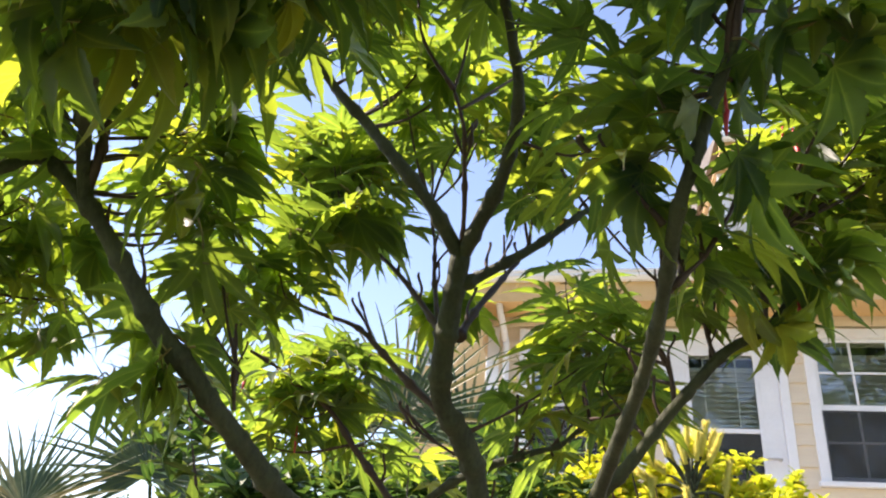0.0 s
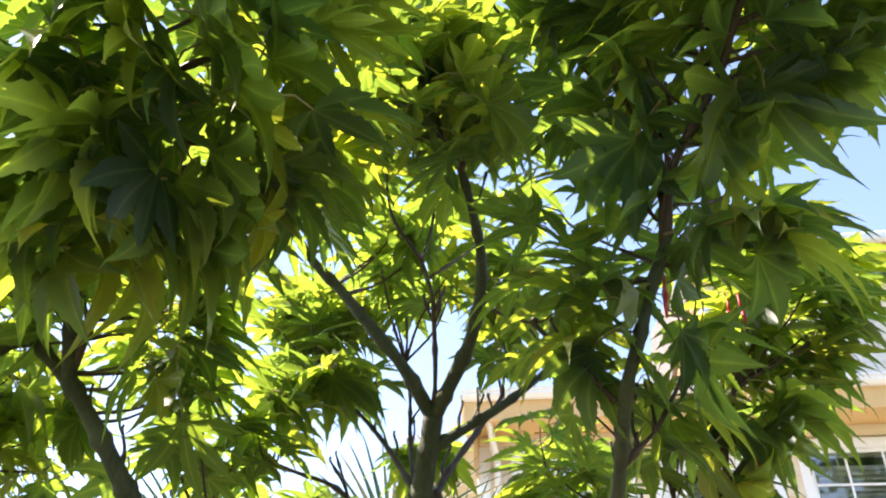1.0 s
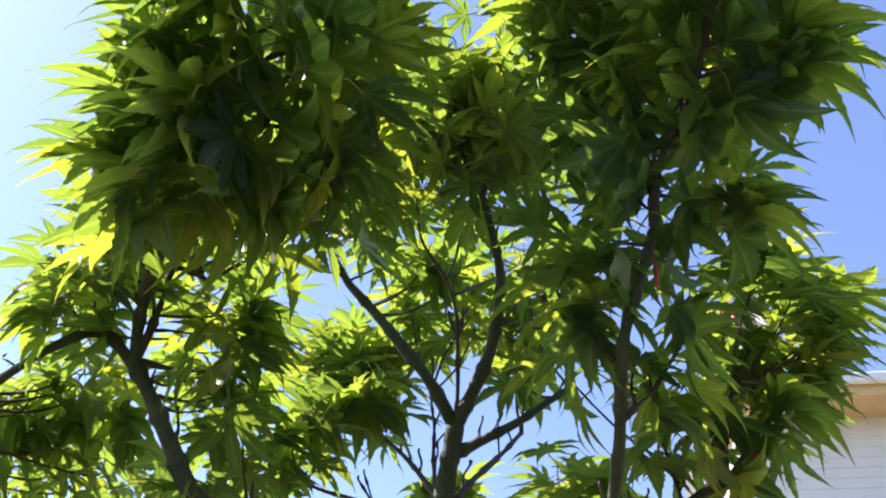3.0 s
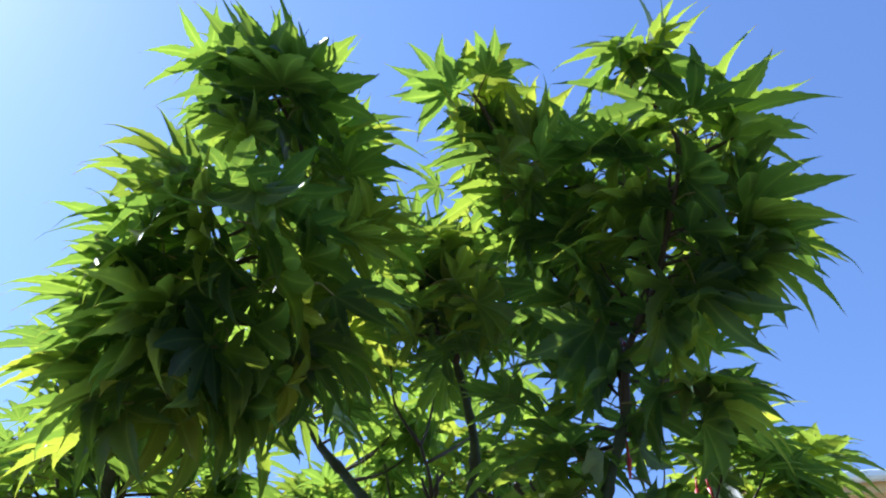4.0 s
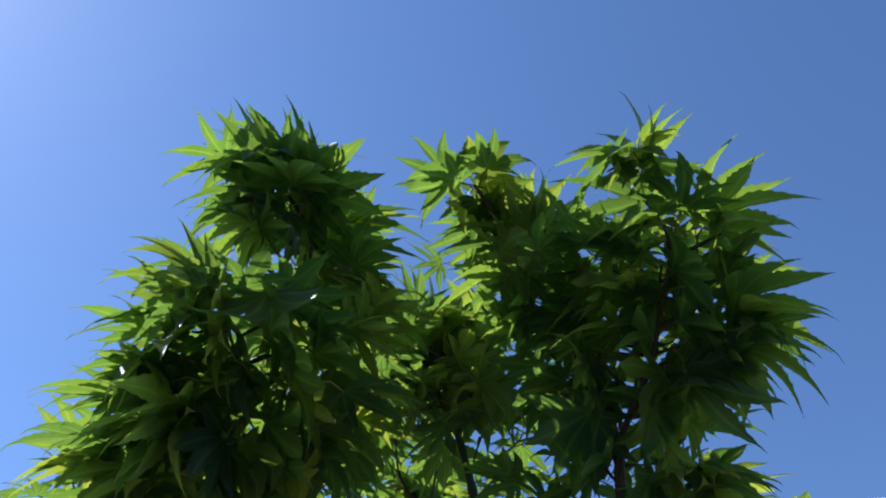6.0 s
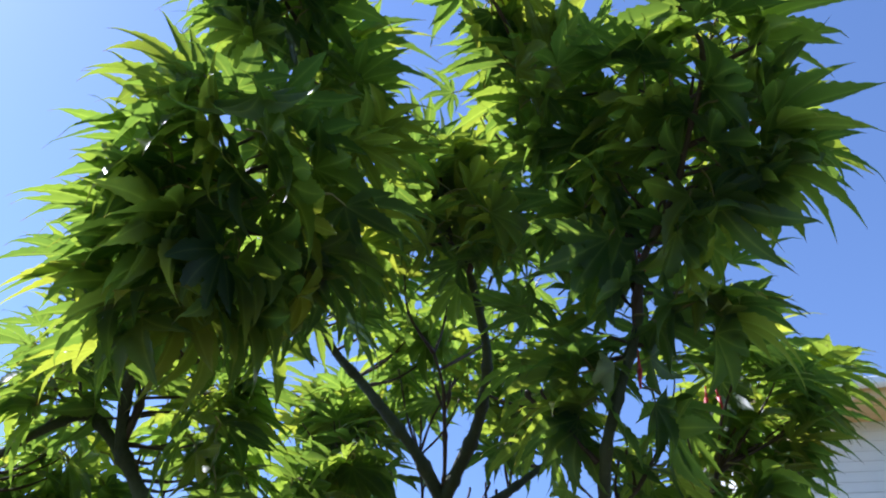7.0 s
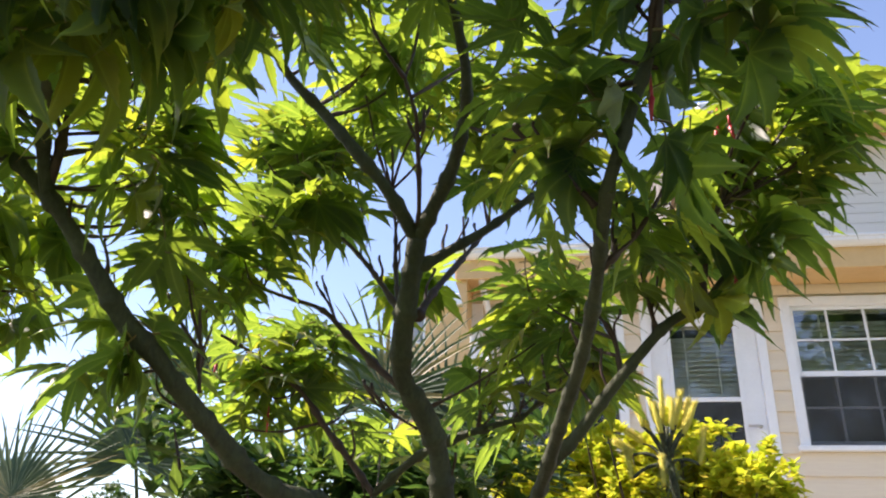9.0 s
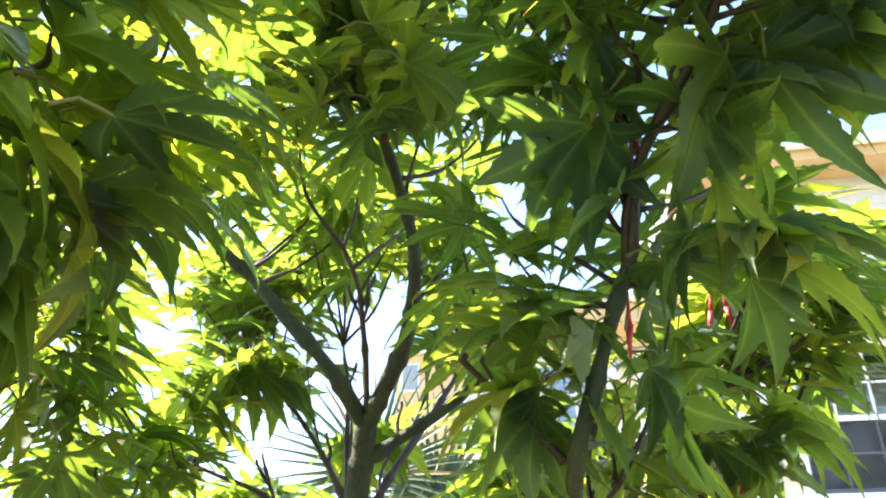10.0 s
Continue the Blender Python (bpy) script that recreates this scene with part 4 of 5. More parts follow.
RIGHT_SHOOT_FILL = [
    (0.123, 0.232, 1.112, 45, 23, 14, 53), (0.132, 0.246, 1.098, -136, -39, -23, 53), (0.114, 0.252, 1.096, 112, -30, 21, 48), (0.139, 0.261, 1.09, -47, -9, 5, 55),
    (0.118, 0.272, 1.077, 102, -56, 46, 57), (0.133, 0.275, 1.078, -22, -16, 22, 53), (0.106, 0.235, 1.119, 129, -6, -10, 47), (0.093, 0.259, 1.113, 120, -11, -1, 54),
    (0.076, 0.28, 1.103, 91, -42, 19, 49), (0.081, 0.294, 1.082, 102, -58, 40, 56), (0.108, 0.288, 1.062, -60, -86, -18, 51), (0.063, 0.262, 1.133, 49, 11, -3, 52),
    (0.05, 0.297, 1.101, 49, -13, -6, 54), (0.132, 0.217, 1.122, -115, -52, -22, 56),
]
RIGHT_SHOOT_LOW = [
    (0.127, 0.307, 1.012, -97, -10, 19, 56), (0.121, 0.309, 1.019, -136, -22, 11, 57), (0.123, 0.309, 1.019, -164, -15, 8, 50), (0.129, 0.315, 1.01, -130, -34, -9, 57),
    (0.062, 0.311, 1.057, 72, -59, 15, 51), (0.033, 0.343, 1.016, 171, -8, -13, 47), (0.04, 0.348, 1.009, -152, -20, -22, 50), (0.055, 0.338, 0.997, 22, 16, 20, 54),
    (0.102, 0.31, 1.022, 100, -57, 31, 47), (0.09, 0.323, 1.015, -48, 8, -7, 51), (0.125, 0.329, 1.008, -140, -60, -64, 54), (0.059, 0.346, 1.045, 124, -9, 0, 50),
    (0.075, 0.321, 1.044, 147, -33, 26, 56), (0.112, 0.299, 1.041, -146, -64, -72, 52),
]
LEFT_BOUGH_FAN = [
    (-0.26, 0.434, 1.062, -69, 11, 11, 62), (-0.263, 0.43, 1.065, -67, 48, -19, 56), (-0.266, 0.435, 1.056, -82, 28, 11, 54), (-0.258, 0.446, 1.049, -86, -5, 15, 57),
    (-0.255, 0.452, 1.043, -64, -11, 2, 55), (-0.264, 0.445, 1.036, -54, -11, -2, 55), (-0.261, 0.451, 1.057, -57, -6, 9, 58), (-0.263, 0.415, 0.992, -113, -53, -89, 51),
    (-0.273, 0.405, 0.996, 177, -43, 60, 54), (-0.292, 0.389, 1.036, -114, -10, 2, 46), (-0.258, 0.455, 0.976, -11, -58, -21, 57), (-0.271, 0.467, 0.964, 59, -4, 0, 57),
    (-0.274, 0.414, 1.022, -127, -16, -2, 51),
]
LEFT_BOUGH_SIDE = [
    (-0.372, 0.357, 1.003, 137, -33, -1, 57), (-0.367, 0.348, 1.015, 99, -10, -32, 56), (-0.37, 0.352, 1.009, 173, -42, 22, 53), (-0.365, 0.34, 1.024, 180, -39, 15, 56),
    (-0.348, 0.337, 1.034, 89, 14, -23, 52), (-0.381, 0.37, 0.997, 179, -60, 65, 48), (-0.343, 0.343, 1.025, -122, -13, 6, 54), (-0.334, 0.355, 1.037, 9, 29, -24, 55),
    (-0.344, 0.394, 1.024, -171, -76, -74, 51), (-0.379, 0.406, 1.014, 69, 1, -16, 56), (-0.288, 0.297, 1.03, -88, -59, -65, 47), (-0.296, 0.303, 1.019, 162, -43, 19, 52),
    (-0.302, 0.354, 1.032, -118, -10, 10, 49), (-0.349, 0.376, 1.021, 4, 20, -18, 53),
]
HANGING_LEAF = [
    (-0.273, 0.451, 0.891, 112, -34, 0, 71), (-0.266, 0.457, 0.888, -8, -52, 33, 52), (-0.274, 0.458, 0.891, -172, -50, 75, 54), (-0.268, 0.455, 0.889, 38, -35, -61, 48),
    (-0.281, 0.462, 0.913, 83, 8, 0, 59), (-0.264, 0.473, 0.912, -83, -14, -23, 56), (-0.301, 0.462, 0.938, -167, -65, -69, 55),
]
RIGHT_STEM_FRONT = [
    (0.035, 0.335, 0.987, 77, 14, 12, 57), (0.037, 0.346, 0.972, 117, -16, -5, 55), (0.037, 0.353, 0.972, 67, -3, 0, 53), (0.034, 0.36, 0.97, 93, -51, 38, 49),
    (0.034, 0.364, 0.965, 110, -75, 69, 51), (0.039, 0.328, 0.994, 160, -16, 9, 52), (0.053, 0.349, 0.968, -153, -50, -43, 46), (0.085, 0.37, 0.985, -106, -70, -37, 48),
    (0.093, 0.369, 0.984, -47, -9, 15, 55), (0.095, 0.379, 0.971, -168, -59, 84, 55), (0.059, 0.393, 0.957, -151, -23, -14, 50), (0.076, 0.414, 0.958, 123, -35, 40, 53),
    (0.069, 0.433, 0.948, -156, -21, -26, 55),
]
RIGHT_STEM_BACK = [
    (0.081, 0.437, 0.958, -30, -22, 16, 49), (0.095, 0.432, 0.963, -139, -28, -13, 48), (0.085, 0.351, 1.009, -54, 49, -48, 52), (0.021, 0.474, 0.98, 139, -59, 77, 52),
    (0.065, 0.506, 0.961, 128, -33, 34, 49), (0.069, 0.509, 0.953, -36, -15, 14, 51), (0.082, 0.466, 0.948, 148, -9, 9, 51), (0.113, 0.502, 0.957, 125, -56, 73, 49),
]
RIGHT_BOUGH_TOP = [
    (0.182, 0.474, 1.088, -117, 9, -1, 60), (0.188, 0.484, 1.09, -99, -16, 13, 73), (0.164, 0.437, 1.074, -157, -16, -19, 54), (0.135, 0.43, 1.06, 147, -5, -5, 47),
    (0.152, 0.443, 1.055, 145, -2, -5, 47), (0.254, 0.564, 1.143, -168, 9, 7, 54), (0.261, 0.573, 1.144, -152, -4, 1, 57), (0.265, 0.576, 1.139, -78, 17, 2, 52),
    (0.203, 0.519, 1.088, -102, -13, 26, 61), (0.199, 0.523, 1.084, -101, -15, 25, 73), (0.203, 0.526, 1.077, -97, -20, 25, 74), (0.203, 0.531, 1.071, -102, -13, 22, 63),
    (0.207, 0.536, 1.062, -83, -13, 23, 61), (0.207, 0.541, 1.054, -78, -42, 12, 57),
]
RIGHT_BOUGH_LOW = [
    (0.197, 0.537, 1.047, -75, -45, 4, 66), (0.167, 0.501, 1, -89, -29, -2, 62), (0.163, 0.506, 0.994, -69, -30, -1, 57), (0.163, 0.511, 0.986, -149, -67, -87, 48),
    (0.158, 0.515, 0.98, -179, -72, 53, 50), (0.153, 0.506, 1.056, -106, -54, -40, 52), (0.148, 0.505, 1.04, 128, -38, 47, 49), (0.166, 0.516, 1.035, 10, -19, -5, 50),
    (0.126, 0.487, 0.98, 38, 27, 25, 54), (0.128, 0.498, 0.981, -15, -33, 26, 54), (0.131, 0.526, 0.948, -178, -64, -132, 52), (0.128, 0.528, 0.945, -48, -11, -5, 54),
    (0.15, 0.472, 1.069, -121, -61, -53, 51), (0.197, 0.495, 1.088, -172, -5, -4, 46),
]
MID_BACK_STAR = [
    (-0.247, 0.639, 1.193, 124, 38, 15, 50), (-0.252, 0.64, 1.188, 109, 24, -1, 55), (-0.256, 0.645, 1.18, 115, 1, -14, 51), (-0.257, 0.65, 1.172, 80, -10, -12, 55),
    (-0.246, 0.649, 1.162, 87, -36, -6, 58), (-0.224, 0.646, 1.196, -172, 15, -17, 52), (-0.213, 0.652, 1.193, -148, 24, 23, 49), (-0.248, 0.648, 1.181, 106, -13, -20, 68),
    (-0.221, 0.655, 1.15, 92, -29, 3, 60), (-0.203, 0.656, 1.157, -77, 56, -26, 53), (-0.217, 0.636, 1.16, -54, -42, -25, 51), (-0.243, 0.664, 1.197, 162, 19, -5, 51),
    (-0.199, 0.654, 1.179, -90, -33, -27, 51), (-0.24, 0.652, 1.143, -62, -63, -28, 54),
]
MID_DARK_STAR = [
    (-0.187, 0.58, 1.073, -46, -38, -11, 75), (-0.196, 0.577, 1.072, 44, 4, -8, 50), (-0.181, 0.584, 1.069, -93, -26, -18, 55), (-0.191, 0.582, 1.068, -27, -52, -9, 68),
    (-0.195, 0.575, 1.076, 145, -37, 25, 57), (-0.182, 0.584, 1.088, -114, -30, -25, 53), (-0.242, 0.571, 1.052, 85, 29, 24, 56), (-0.238, 0.575, 1.048, -36, -45, -9, 59),
    (-0.247, 0.574, 1.042, 71, -64, 0, 52), (-0.244, 0.571, 1.071, -115, -9, -5, 49), (-0.231, 0.58, 1.065, -17, -7, -4, 53), (-0.255, 0.574, 1.014, 123, -67, 46, 52),
    (-0.245, 0.616, 1.035, -57, -23, -12, 56), (-0.261, 0.548, 1.012, -19, -1, -14, 51),
]
MID_BACK_YELLOW = [
    (-0.11, 0.525, 1.176, 104, -4, -1, 68), (-0.113, 0.526, 1.173, 109, -62, 42, 49), (-0.114, 0.521, 1.179, 69, 34, 14, 55), (-0.109, 0.528, 1.172, -115, -47, -36, 53),
    (-0.154, 0.615, 1.213, 122, -51, 54, 58), (-0.142, 0.625, 1.205, 43, -51, 2, 57), (-0.164, 0.606, 1.221, 133, -42, 51, 55), (-0.112, 0.624, 1.216, -99, -31, -32, 48),
    (-0.192, 0.674, 1.207, -60, -57, -40, 60), (-0.139, 0.669, 1.199, 98, -76, 46, 51), (-0.1, 0.666, 1.215, 31, -40, -4, 50), (-0.103, 0.599, 1.247, -66, 32, -17, 54),
    (-0.053, 0.583, 1.198, -141, -5, -5, 47), (-0.05, 0.613, 1.194, -134, -8, -13, 47),
]
MID_RIGHT_DARK = [
    (-0.047, 0.631, 1.136, 133, -14, 17, 48), (-0.041, 0.635, 1.131, 118, -58, 49, 51), (-0.035, 0.632, 1.136, -101, -39, -30, 48), (-0.045, 0.625, 1.145, -168, -3, 21, 56),
    (-0.059, 0.627, 1.191, 121, -51, 49, 52), (-0.02, 0.58, 1.125, -135, -17, -14, 52), (-0.036, 0.631, 1.102, -103, -44, -36, 51), (-0.017, 0.611, 1.134, 26, -20, -19, 55),
]
TRUNK_STAR = [
    (-0.14, 0.726, 1.045, 99, -13, 10, 57), (-0.14, 0.728, 1.04, 122, -42, 43, 57), (-0.13, 0.728, 1.046, -46, -51, -10, 54), (-0.124, 0.728, 1.049, -110, -31, -35, 53),
    (-0.139, 0.733, 1.055, 155, -14, 11, 52), (-0.114, 0.735, 1.061, -49, 25, -26, 55), (-0.144, 0.73, 1.034, 136, -61, 72, 57), (-0.121, 0.741, 1.045, -60, -21, -10, 55),
]
LOW_RIGHT_BOUGH = [
    (-0.01, 0.739, 1.031, 103, 16, 4, 68), (-0.009, 0.741, 1.026, 93, -4, -4, 61), (-0.003, 0.746, 1.015, 92, -8, -1, 81), (-0.015, 0.741, 1, 86, -22, 19, 64),
    (0.015, 0.735, 1.042, 75, 61, 51, 57), (0.026, 0.728, 1.033, -147, 16, 1, 51), (0.002, 0.744, 0.994, 89, -13, 8, 54), (0.013, 0.74, 0.979, 83, -24, 18, 57),
    (-0.07, 0.744, 0.952, 121, -32, 45, 49), (-0.069, 0.745, 0.947, -137, -8, -24, 52), (0.025, 0.744, 0.968, 79, -33, 27, 64), (0.036, 0.729, 0.951, 72, -46, 34, 71),
    (0.059, 0.766, 0.963, -101, 18, 1, 54), (0.059, 0.77, 0.952, -98, 11, -1, 57),
]
LOW_RIGHT_FRINGE = [
    (0.059, 0.781, 0.95, -89, -17, -17, 70), (0.053, 0.783, 0.944, -112, -45, -51, 52), (0.041, 0.776, 0.936, -147, -70, 79, 52), (0.037, 0.759, 1.012, -108, -37, -31, 57),
    (0.031, 0.744, 1.02, 122, -25, 29, 57), (0.021, 0.744, 1.068, 116, -3, 2, 57), (0.039, 0.729, 1.053, 35, -26, -4, 54), (0.047, 0.749, 0.983, 48, -21, 12, 56),
    (-0.047, 0.746, 0.953, 34, 39, 80, 54), (0.066, 0.776, 0.993, -36, -35, 15, 52), (0.03, 0.767, 0.991, -133, 32, -7, 53), (0.05, 0.758, 1.039, -130, -2, -11, 48),
]
LOW_MID_BOUGH = [
    (-0.259, 0.763, 1.011, 138, 15, 21, 52), (-0.247, 0.768, 1.009, -78, 13, 2, 63), (-0.247, 0.772, 1, -69, -11, -2, 72), (-0.265, 0.766, 0.997, 177, 29, -13, 56),
    (-0.256, 0.748, 0.964, -61, -30, -19, 67), (-0.262, 0.728, 0.951, 104, -26, 31, 53), (-0.277, 0.721, 0.955, 107, -19, 21, 52), (-0.272, 0.727, 0.944, 35, -45, -16, 53),
    (-0.247, 0.771, 0.939, -96, -38, -51, 59), (-0.245, 0.777, 1.016, -166, 22, -34, 49), (-0.273, 0.768, 0.986, -67, -13, -10, 65), (-0.338, 0.817, 0.929, 115, 1, 25, 56),
    (-0.244, 0.858, 0.905, -72, -10, -37, 61), (-0.218, 0.862, 0.918, -74, -9, -31, 59),
]
LOW_MID_MORE = [
    (-0.294, 0.729, 1.005, 74, -14, 11, 58), (-0.272, 0.744, 0.99, 112, -31, 23, 50), (-0.24, 0.753, 0.967, 61, -68, 4, 56), (-0.249, 0.818, 0.928, 146, -59, 76, 56),
    (-0.314, 0.766, 0.946, 66, -28, 3, 59), (-0.323, 0.725, 0.984, 133, -56, 53, 49), (-0.223, 0.798, 1.01, -119, 3, 0, 57), (-0.231, 0.79, 0.966, -105, -22, -23, 52),
]
FAR_LEFT_BRIGHT = [
    (-0.541, 0.572, 0.968, 114, -40, 10, 59), (-0.534, 0.576, 0.97, 172, -69, 85, 58), (-0.519, 0.594, 0.964, 159, -59, 73, 58), (-0.506, 0.603, 0.966, 49, -34, -20, 49),
    (-0.493, 0.611, 0.97, -127, -59, -127, 50), (-0.484, 0.614, 0.977, -71, -57, -61, 59), (-0.48, 0.611, 0.988, -53, -40, -20, 56), (-0.52, 0.63, 1.065, 160, -58, 70, 57),
    (-0.499, 0.656, 1.05, -60, 8, -2, 53), (-0.539, 0.633, 1.038, 106, -41, 15, 55), (-0.49, 0.674, 1.032, -101, -15, -18, 49), (-0.556, 0.56, 0.963, 54, -20, -26, 51),
    (-0.558, 0.613, 1.043, 169, -63, 76, 50), (-0.5, 0.64, 1.072, -14, 6, -19, 51),
]
FAR_LEFT_DARK = [
    (-0.506, 0.479, 0.972, -4, -36, -14, 59), (-0.513, 0.477, 0.965, 6, -77, 3, 56), (-0.488, 0.492, 0.98, 11, -20, -5, 50), (-0.452, 0.496, 1.019, -9, -50, -12, 58),
    (-0.417, 0.5, 1.013, -27, -39, -22, 76), (-0.389, 0.496, 1.008, -31, -35, -12, 53), (-0.44, 0.467, 1.029, 101, 6, 1, 50), (-0.473, 0.486, 1.007, -179, -64, 82, 56),
    (-0.419, 0.475, 1.022, -74, -38, -40, 56), (-0.371, 0.473, 1.017, -5, -2, -5, 56), (-0.491, 0.467, 1.008, 77, -2, -8, 54), (-0.465, 0.497, 1.002, -66, -76, -65, 52),
    (-0.378, 0.507, 1.004, 167, -79, 85, 53), (-0.532, 0.453, 1.013, 155, -76, 59, 50),
]
NEAR_LOW = [
    (0.132, 0.277, 1.08, -51, -53, -14, 70), (0.065, 0.29, 1.063, 55, -43, 30, 64), (0.071, 0.275, 1.098, 55, -81, -1, 50), (-0.088, 0.203, 1.021, -25, 22, -8, 54),
    (-0.058, 0.406, 1.14, 22, -21, -23, 53), (0.096, 0.267, 1.087, 14, 31, 23, 54),
]
PALE_LEAVES = [
    (0.06, 0.327, 0.987, 138, -43, 69, 38), (-0.245, 0.405, 1.002, 22, -4, 67, 52),
]
LEFT_SHOOT_INNER = [
    (-0.138, 0.139, 1.18, 3, 10), (-0.136, 0.171, 1.175, 4, 0), (-0.118, 0.206, 1.185, 4, 0), (-0.167, 0.145, 1.171, 4, 0),
    (-0.145, 0.198, 1.149, 4, 0), (-0.114, 0.236, 1.165, 4, 0), (-0.125, 0.21, 1.115, 4, 0), (-0.164, 0.166, 1.129, 4, 0),
    (-0.154, 0.149, 1.055, 4, 0), (-0.176, 0.154, 1.038, 4, 0), (-0.137, 0.172, 1.059, 4, 0), (-0.187, 0.168, 1.019, 4, 0),
    (-0.156, 0.188, 1.037, 4, 0), (-0.123, 0.208, 1.064, 4, 0), (-0.109, 0.218, 1.103, 4, 0), (-0.207, 0.189, 1, 4, -5),
    (-0.102, 0.24, 1.073, 4, 0), (-0.099, 0.261, 1.138, 4, 0),
]
RIGHT_SHOOT_INNER = [
    (0.143, 0.206, 1.159, 3, 5), (0.092, 0.24, 1.161, 4, 0), (0.121, 0.239, 1.145, 4, 0), (0.152, 0.253, 1.121, 4, 0),
    (0.067, 0.248, 1.17, 4, 0), (0.053, 0.235, 1.192, 4, 0), (0.169, 0.27, 1.108, 4, 0), (0.131, 0.268, 1.106, 4, 0),
    (0.022, 0.241, 1.199, 4, 0), (0.006, 0.228, 1.219, 3, 0), (0.03, 0.285, 1.166, 4, 0), (-0.016, 0.288, 1.199, 4, 0),
    (0.095, 0.266, 1.127, 4, 0), (0.067, 0.278, 1.132, 4, 0), (0.154, 0.278, 1.09, 4, 0), (0.044, 0.299, 1.127, 4, 0),
]
MID_SHOOT_INNER = [
    (-0.08, 0.364, 1.229, 5, 0), (-0.062, 0.391, 1.194, 5, 0), (-0.098, 0.406, 1.213, 5, 0), (-0.028, 0.339, 1.194, 5, 0),
    (-0.022, 0.368, 1.167, 5, 0), (-0.107, 0.36, 1.184, 5, 0), (-0.159, 0.218, 1.037, 5, -5), (-0.179, 0.22, 1.022, 5, -5),
    (-0.155, 0.248, 1.024, 5, -15), (-0.193, 0.211, 1.005, 5, -5), (0.062, 0.318, 1.108, 5, 0), (0.11, 0.308, 1.07, 5, -5),
]
HIGH_BACK = [
    (-0.113, 0.424, 1.167, 5, 0), (-0.149, 0.446, 1.166, 5, -10), (-0.157, 0.368, 1.121, 5, 0), (-0.036, 0.376, 1.139, 5, 0),
    (-0.077, 0.458, 1.184, 5, 0), (-0.169, 0.292, 1.095, 5, 0), (-0.135, 0.348, 1.143, 5, 0), (-0.076, 0.383, 1.179, 5, 0),
    (-0.102, 0.379, 1.203, 5, 0),
]
BOUGH_SHADE = [
    (-0.307, 0.515, 1.024, 5, -10), (-0.284, 0.434, 1.042, 4, 0), (-0.276, 0.521, 1.043, 5, -10), (0.153, 0.5, 1.063, 5, -5),
    (0.173, 0.524, 1.057, 5, 0), (0.012, 0.776, 0.995, 5, 0), (0.035, 0.789, 0.96, 5, -5), (-0.229, 0.62, 1.082, 5, 0),
    (-0.169, 0.679, 1.209, 5, 0), (0.002, 0.455, 1.043, 4, -10), (-0.309, 0.777, 0.983, 5, 0),
]
TOP_SHADE = [
    (-0.173, 0.345, 1.081, 5, 0), (-0.166, 0.405, 1.115, 5, -10), (-0.147, 0.397, 1.154, 5, 0), (-0.184, 0.292, 1.038, 4, 0),
    (-0.346, 0.35, 1.046, 5, 0), (-0.262, 0.354, 1.05, 4, -10), (-0.238, 0.364, 1.056, 4, -10), (-0.307, 0.32, 1.045, 5, 0),
    (-0.395, 0.41, 1.035, 4, 0), (-0.297, 0.354, 1.054, 4, 0),
]
for group, share in ((LEFT_SHOOT_INNER, 1.0), (RIGHT_SHOOT_INNER, 1.0), (MID_SHOOT_INNER, 1.0), (HIGH_BACK, 1.0), (BOUGH_SHADE, 1.0), (TOP_SHADE, 1.0), (CROWN_LEFT_LOW, 0.35), (CROWN_RIGHT_LOW, 0.4), (CROWN_MID, 0.7), (LEFT_BOUGH, 0.6), (RIGHT_STEM, 0.5), (RIGHT_BOUGH, 0.7), (MID_BACK, 0.8), (LOW_LEFT, 0.75), (LOW_MID, 0.65), (LOW_BACK, 0.65), (FAR_LEFT, 0.5)):
    for x, y, z, count, rise in group:
        at = Vector((x, y, z))
        rng = random.Random(int(x * 1000) * 7919 + int(y * 1000) * 104729 + int(z * 1000))
        d, q, r = nearest_on_limbs(at)
        axis = (at - q).normalized() * 0.6 + Vector((rng.uniform(-0.3, 0.3), rng.uniform(-0.3, 0.3), 0.8))
        axis.normalize()
        if d > 0.012:
            bm = bmesh.new()
            mid = q.lerp(at, 0.5) + Vector((rng.uniform(-0.008, 0.008), rng.uniform(-0.008, 0.008), -0.06 * (at - q).length))
            tube(bm, smooth_path([q, mid, at, at + axis * 0.022], 4), 0.0015, 0.0004, 6, 0.3, rng.uniform(0, 50))
            part("twig", bm, TWIG, maple, smooth=True)
        turn0 = rng.uniform(0, 6.28)
        for k in range(round(count * share)):
            level = k // 2
            node = at + axis * (0.024 - 0.013 * level) + Vector((rng.gauss(0, 0.006), rng.gauss(0, 0.006), rng.gauss(0, 0.005)))
            azimuth = turn0 + level * 1.57 + (k % 2) * 3.14 + rng.uniform(-0.45, 0.45)
            up = radians(rise + rng.uniform(-28, 17) + (8 if level == 0 else -6 * level))
            m = aim(node, azimuth, up, rng.uniform(-0.55, 0.55)) @ Matrix.Scale(rng.uniform(0.82, 1.12), 4)
            v = rng.randrange(len(VARIANTS))
            heap.put(VARIANTS[v], m)
rng = random.Random(21)
BIG_SHAPES = [palmate_leaf(rng, 7 if k % 5 else 5, 0.05, 0.02) for k in range(16)]
BIG_LEAVES = [leaf_mesh("leaf", shape, (MAPLE, PETIOLE)) for shape in BIG_SHAPES]
placed = 0
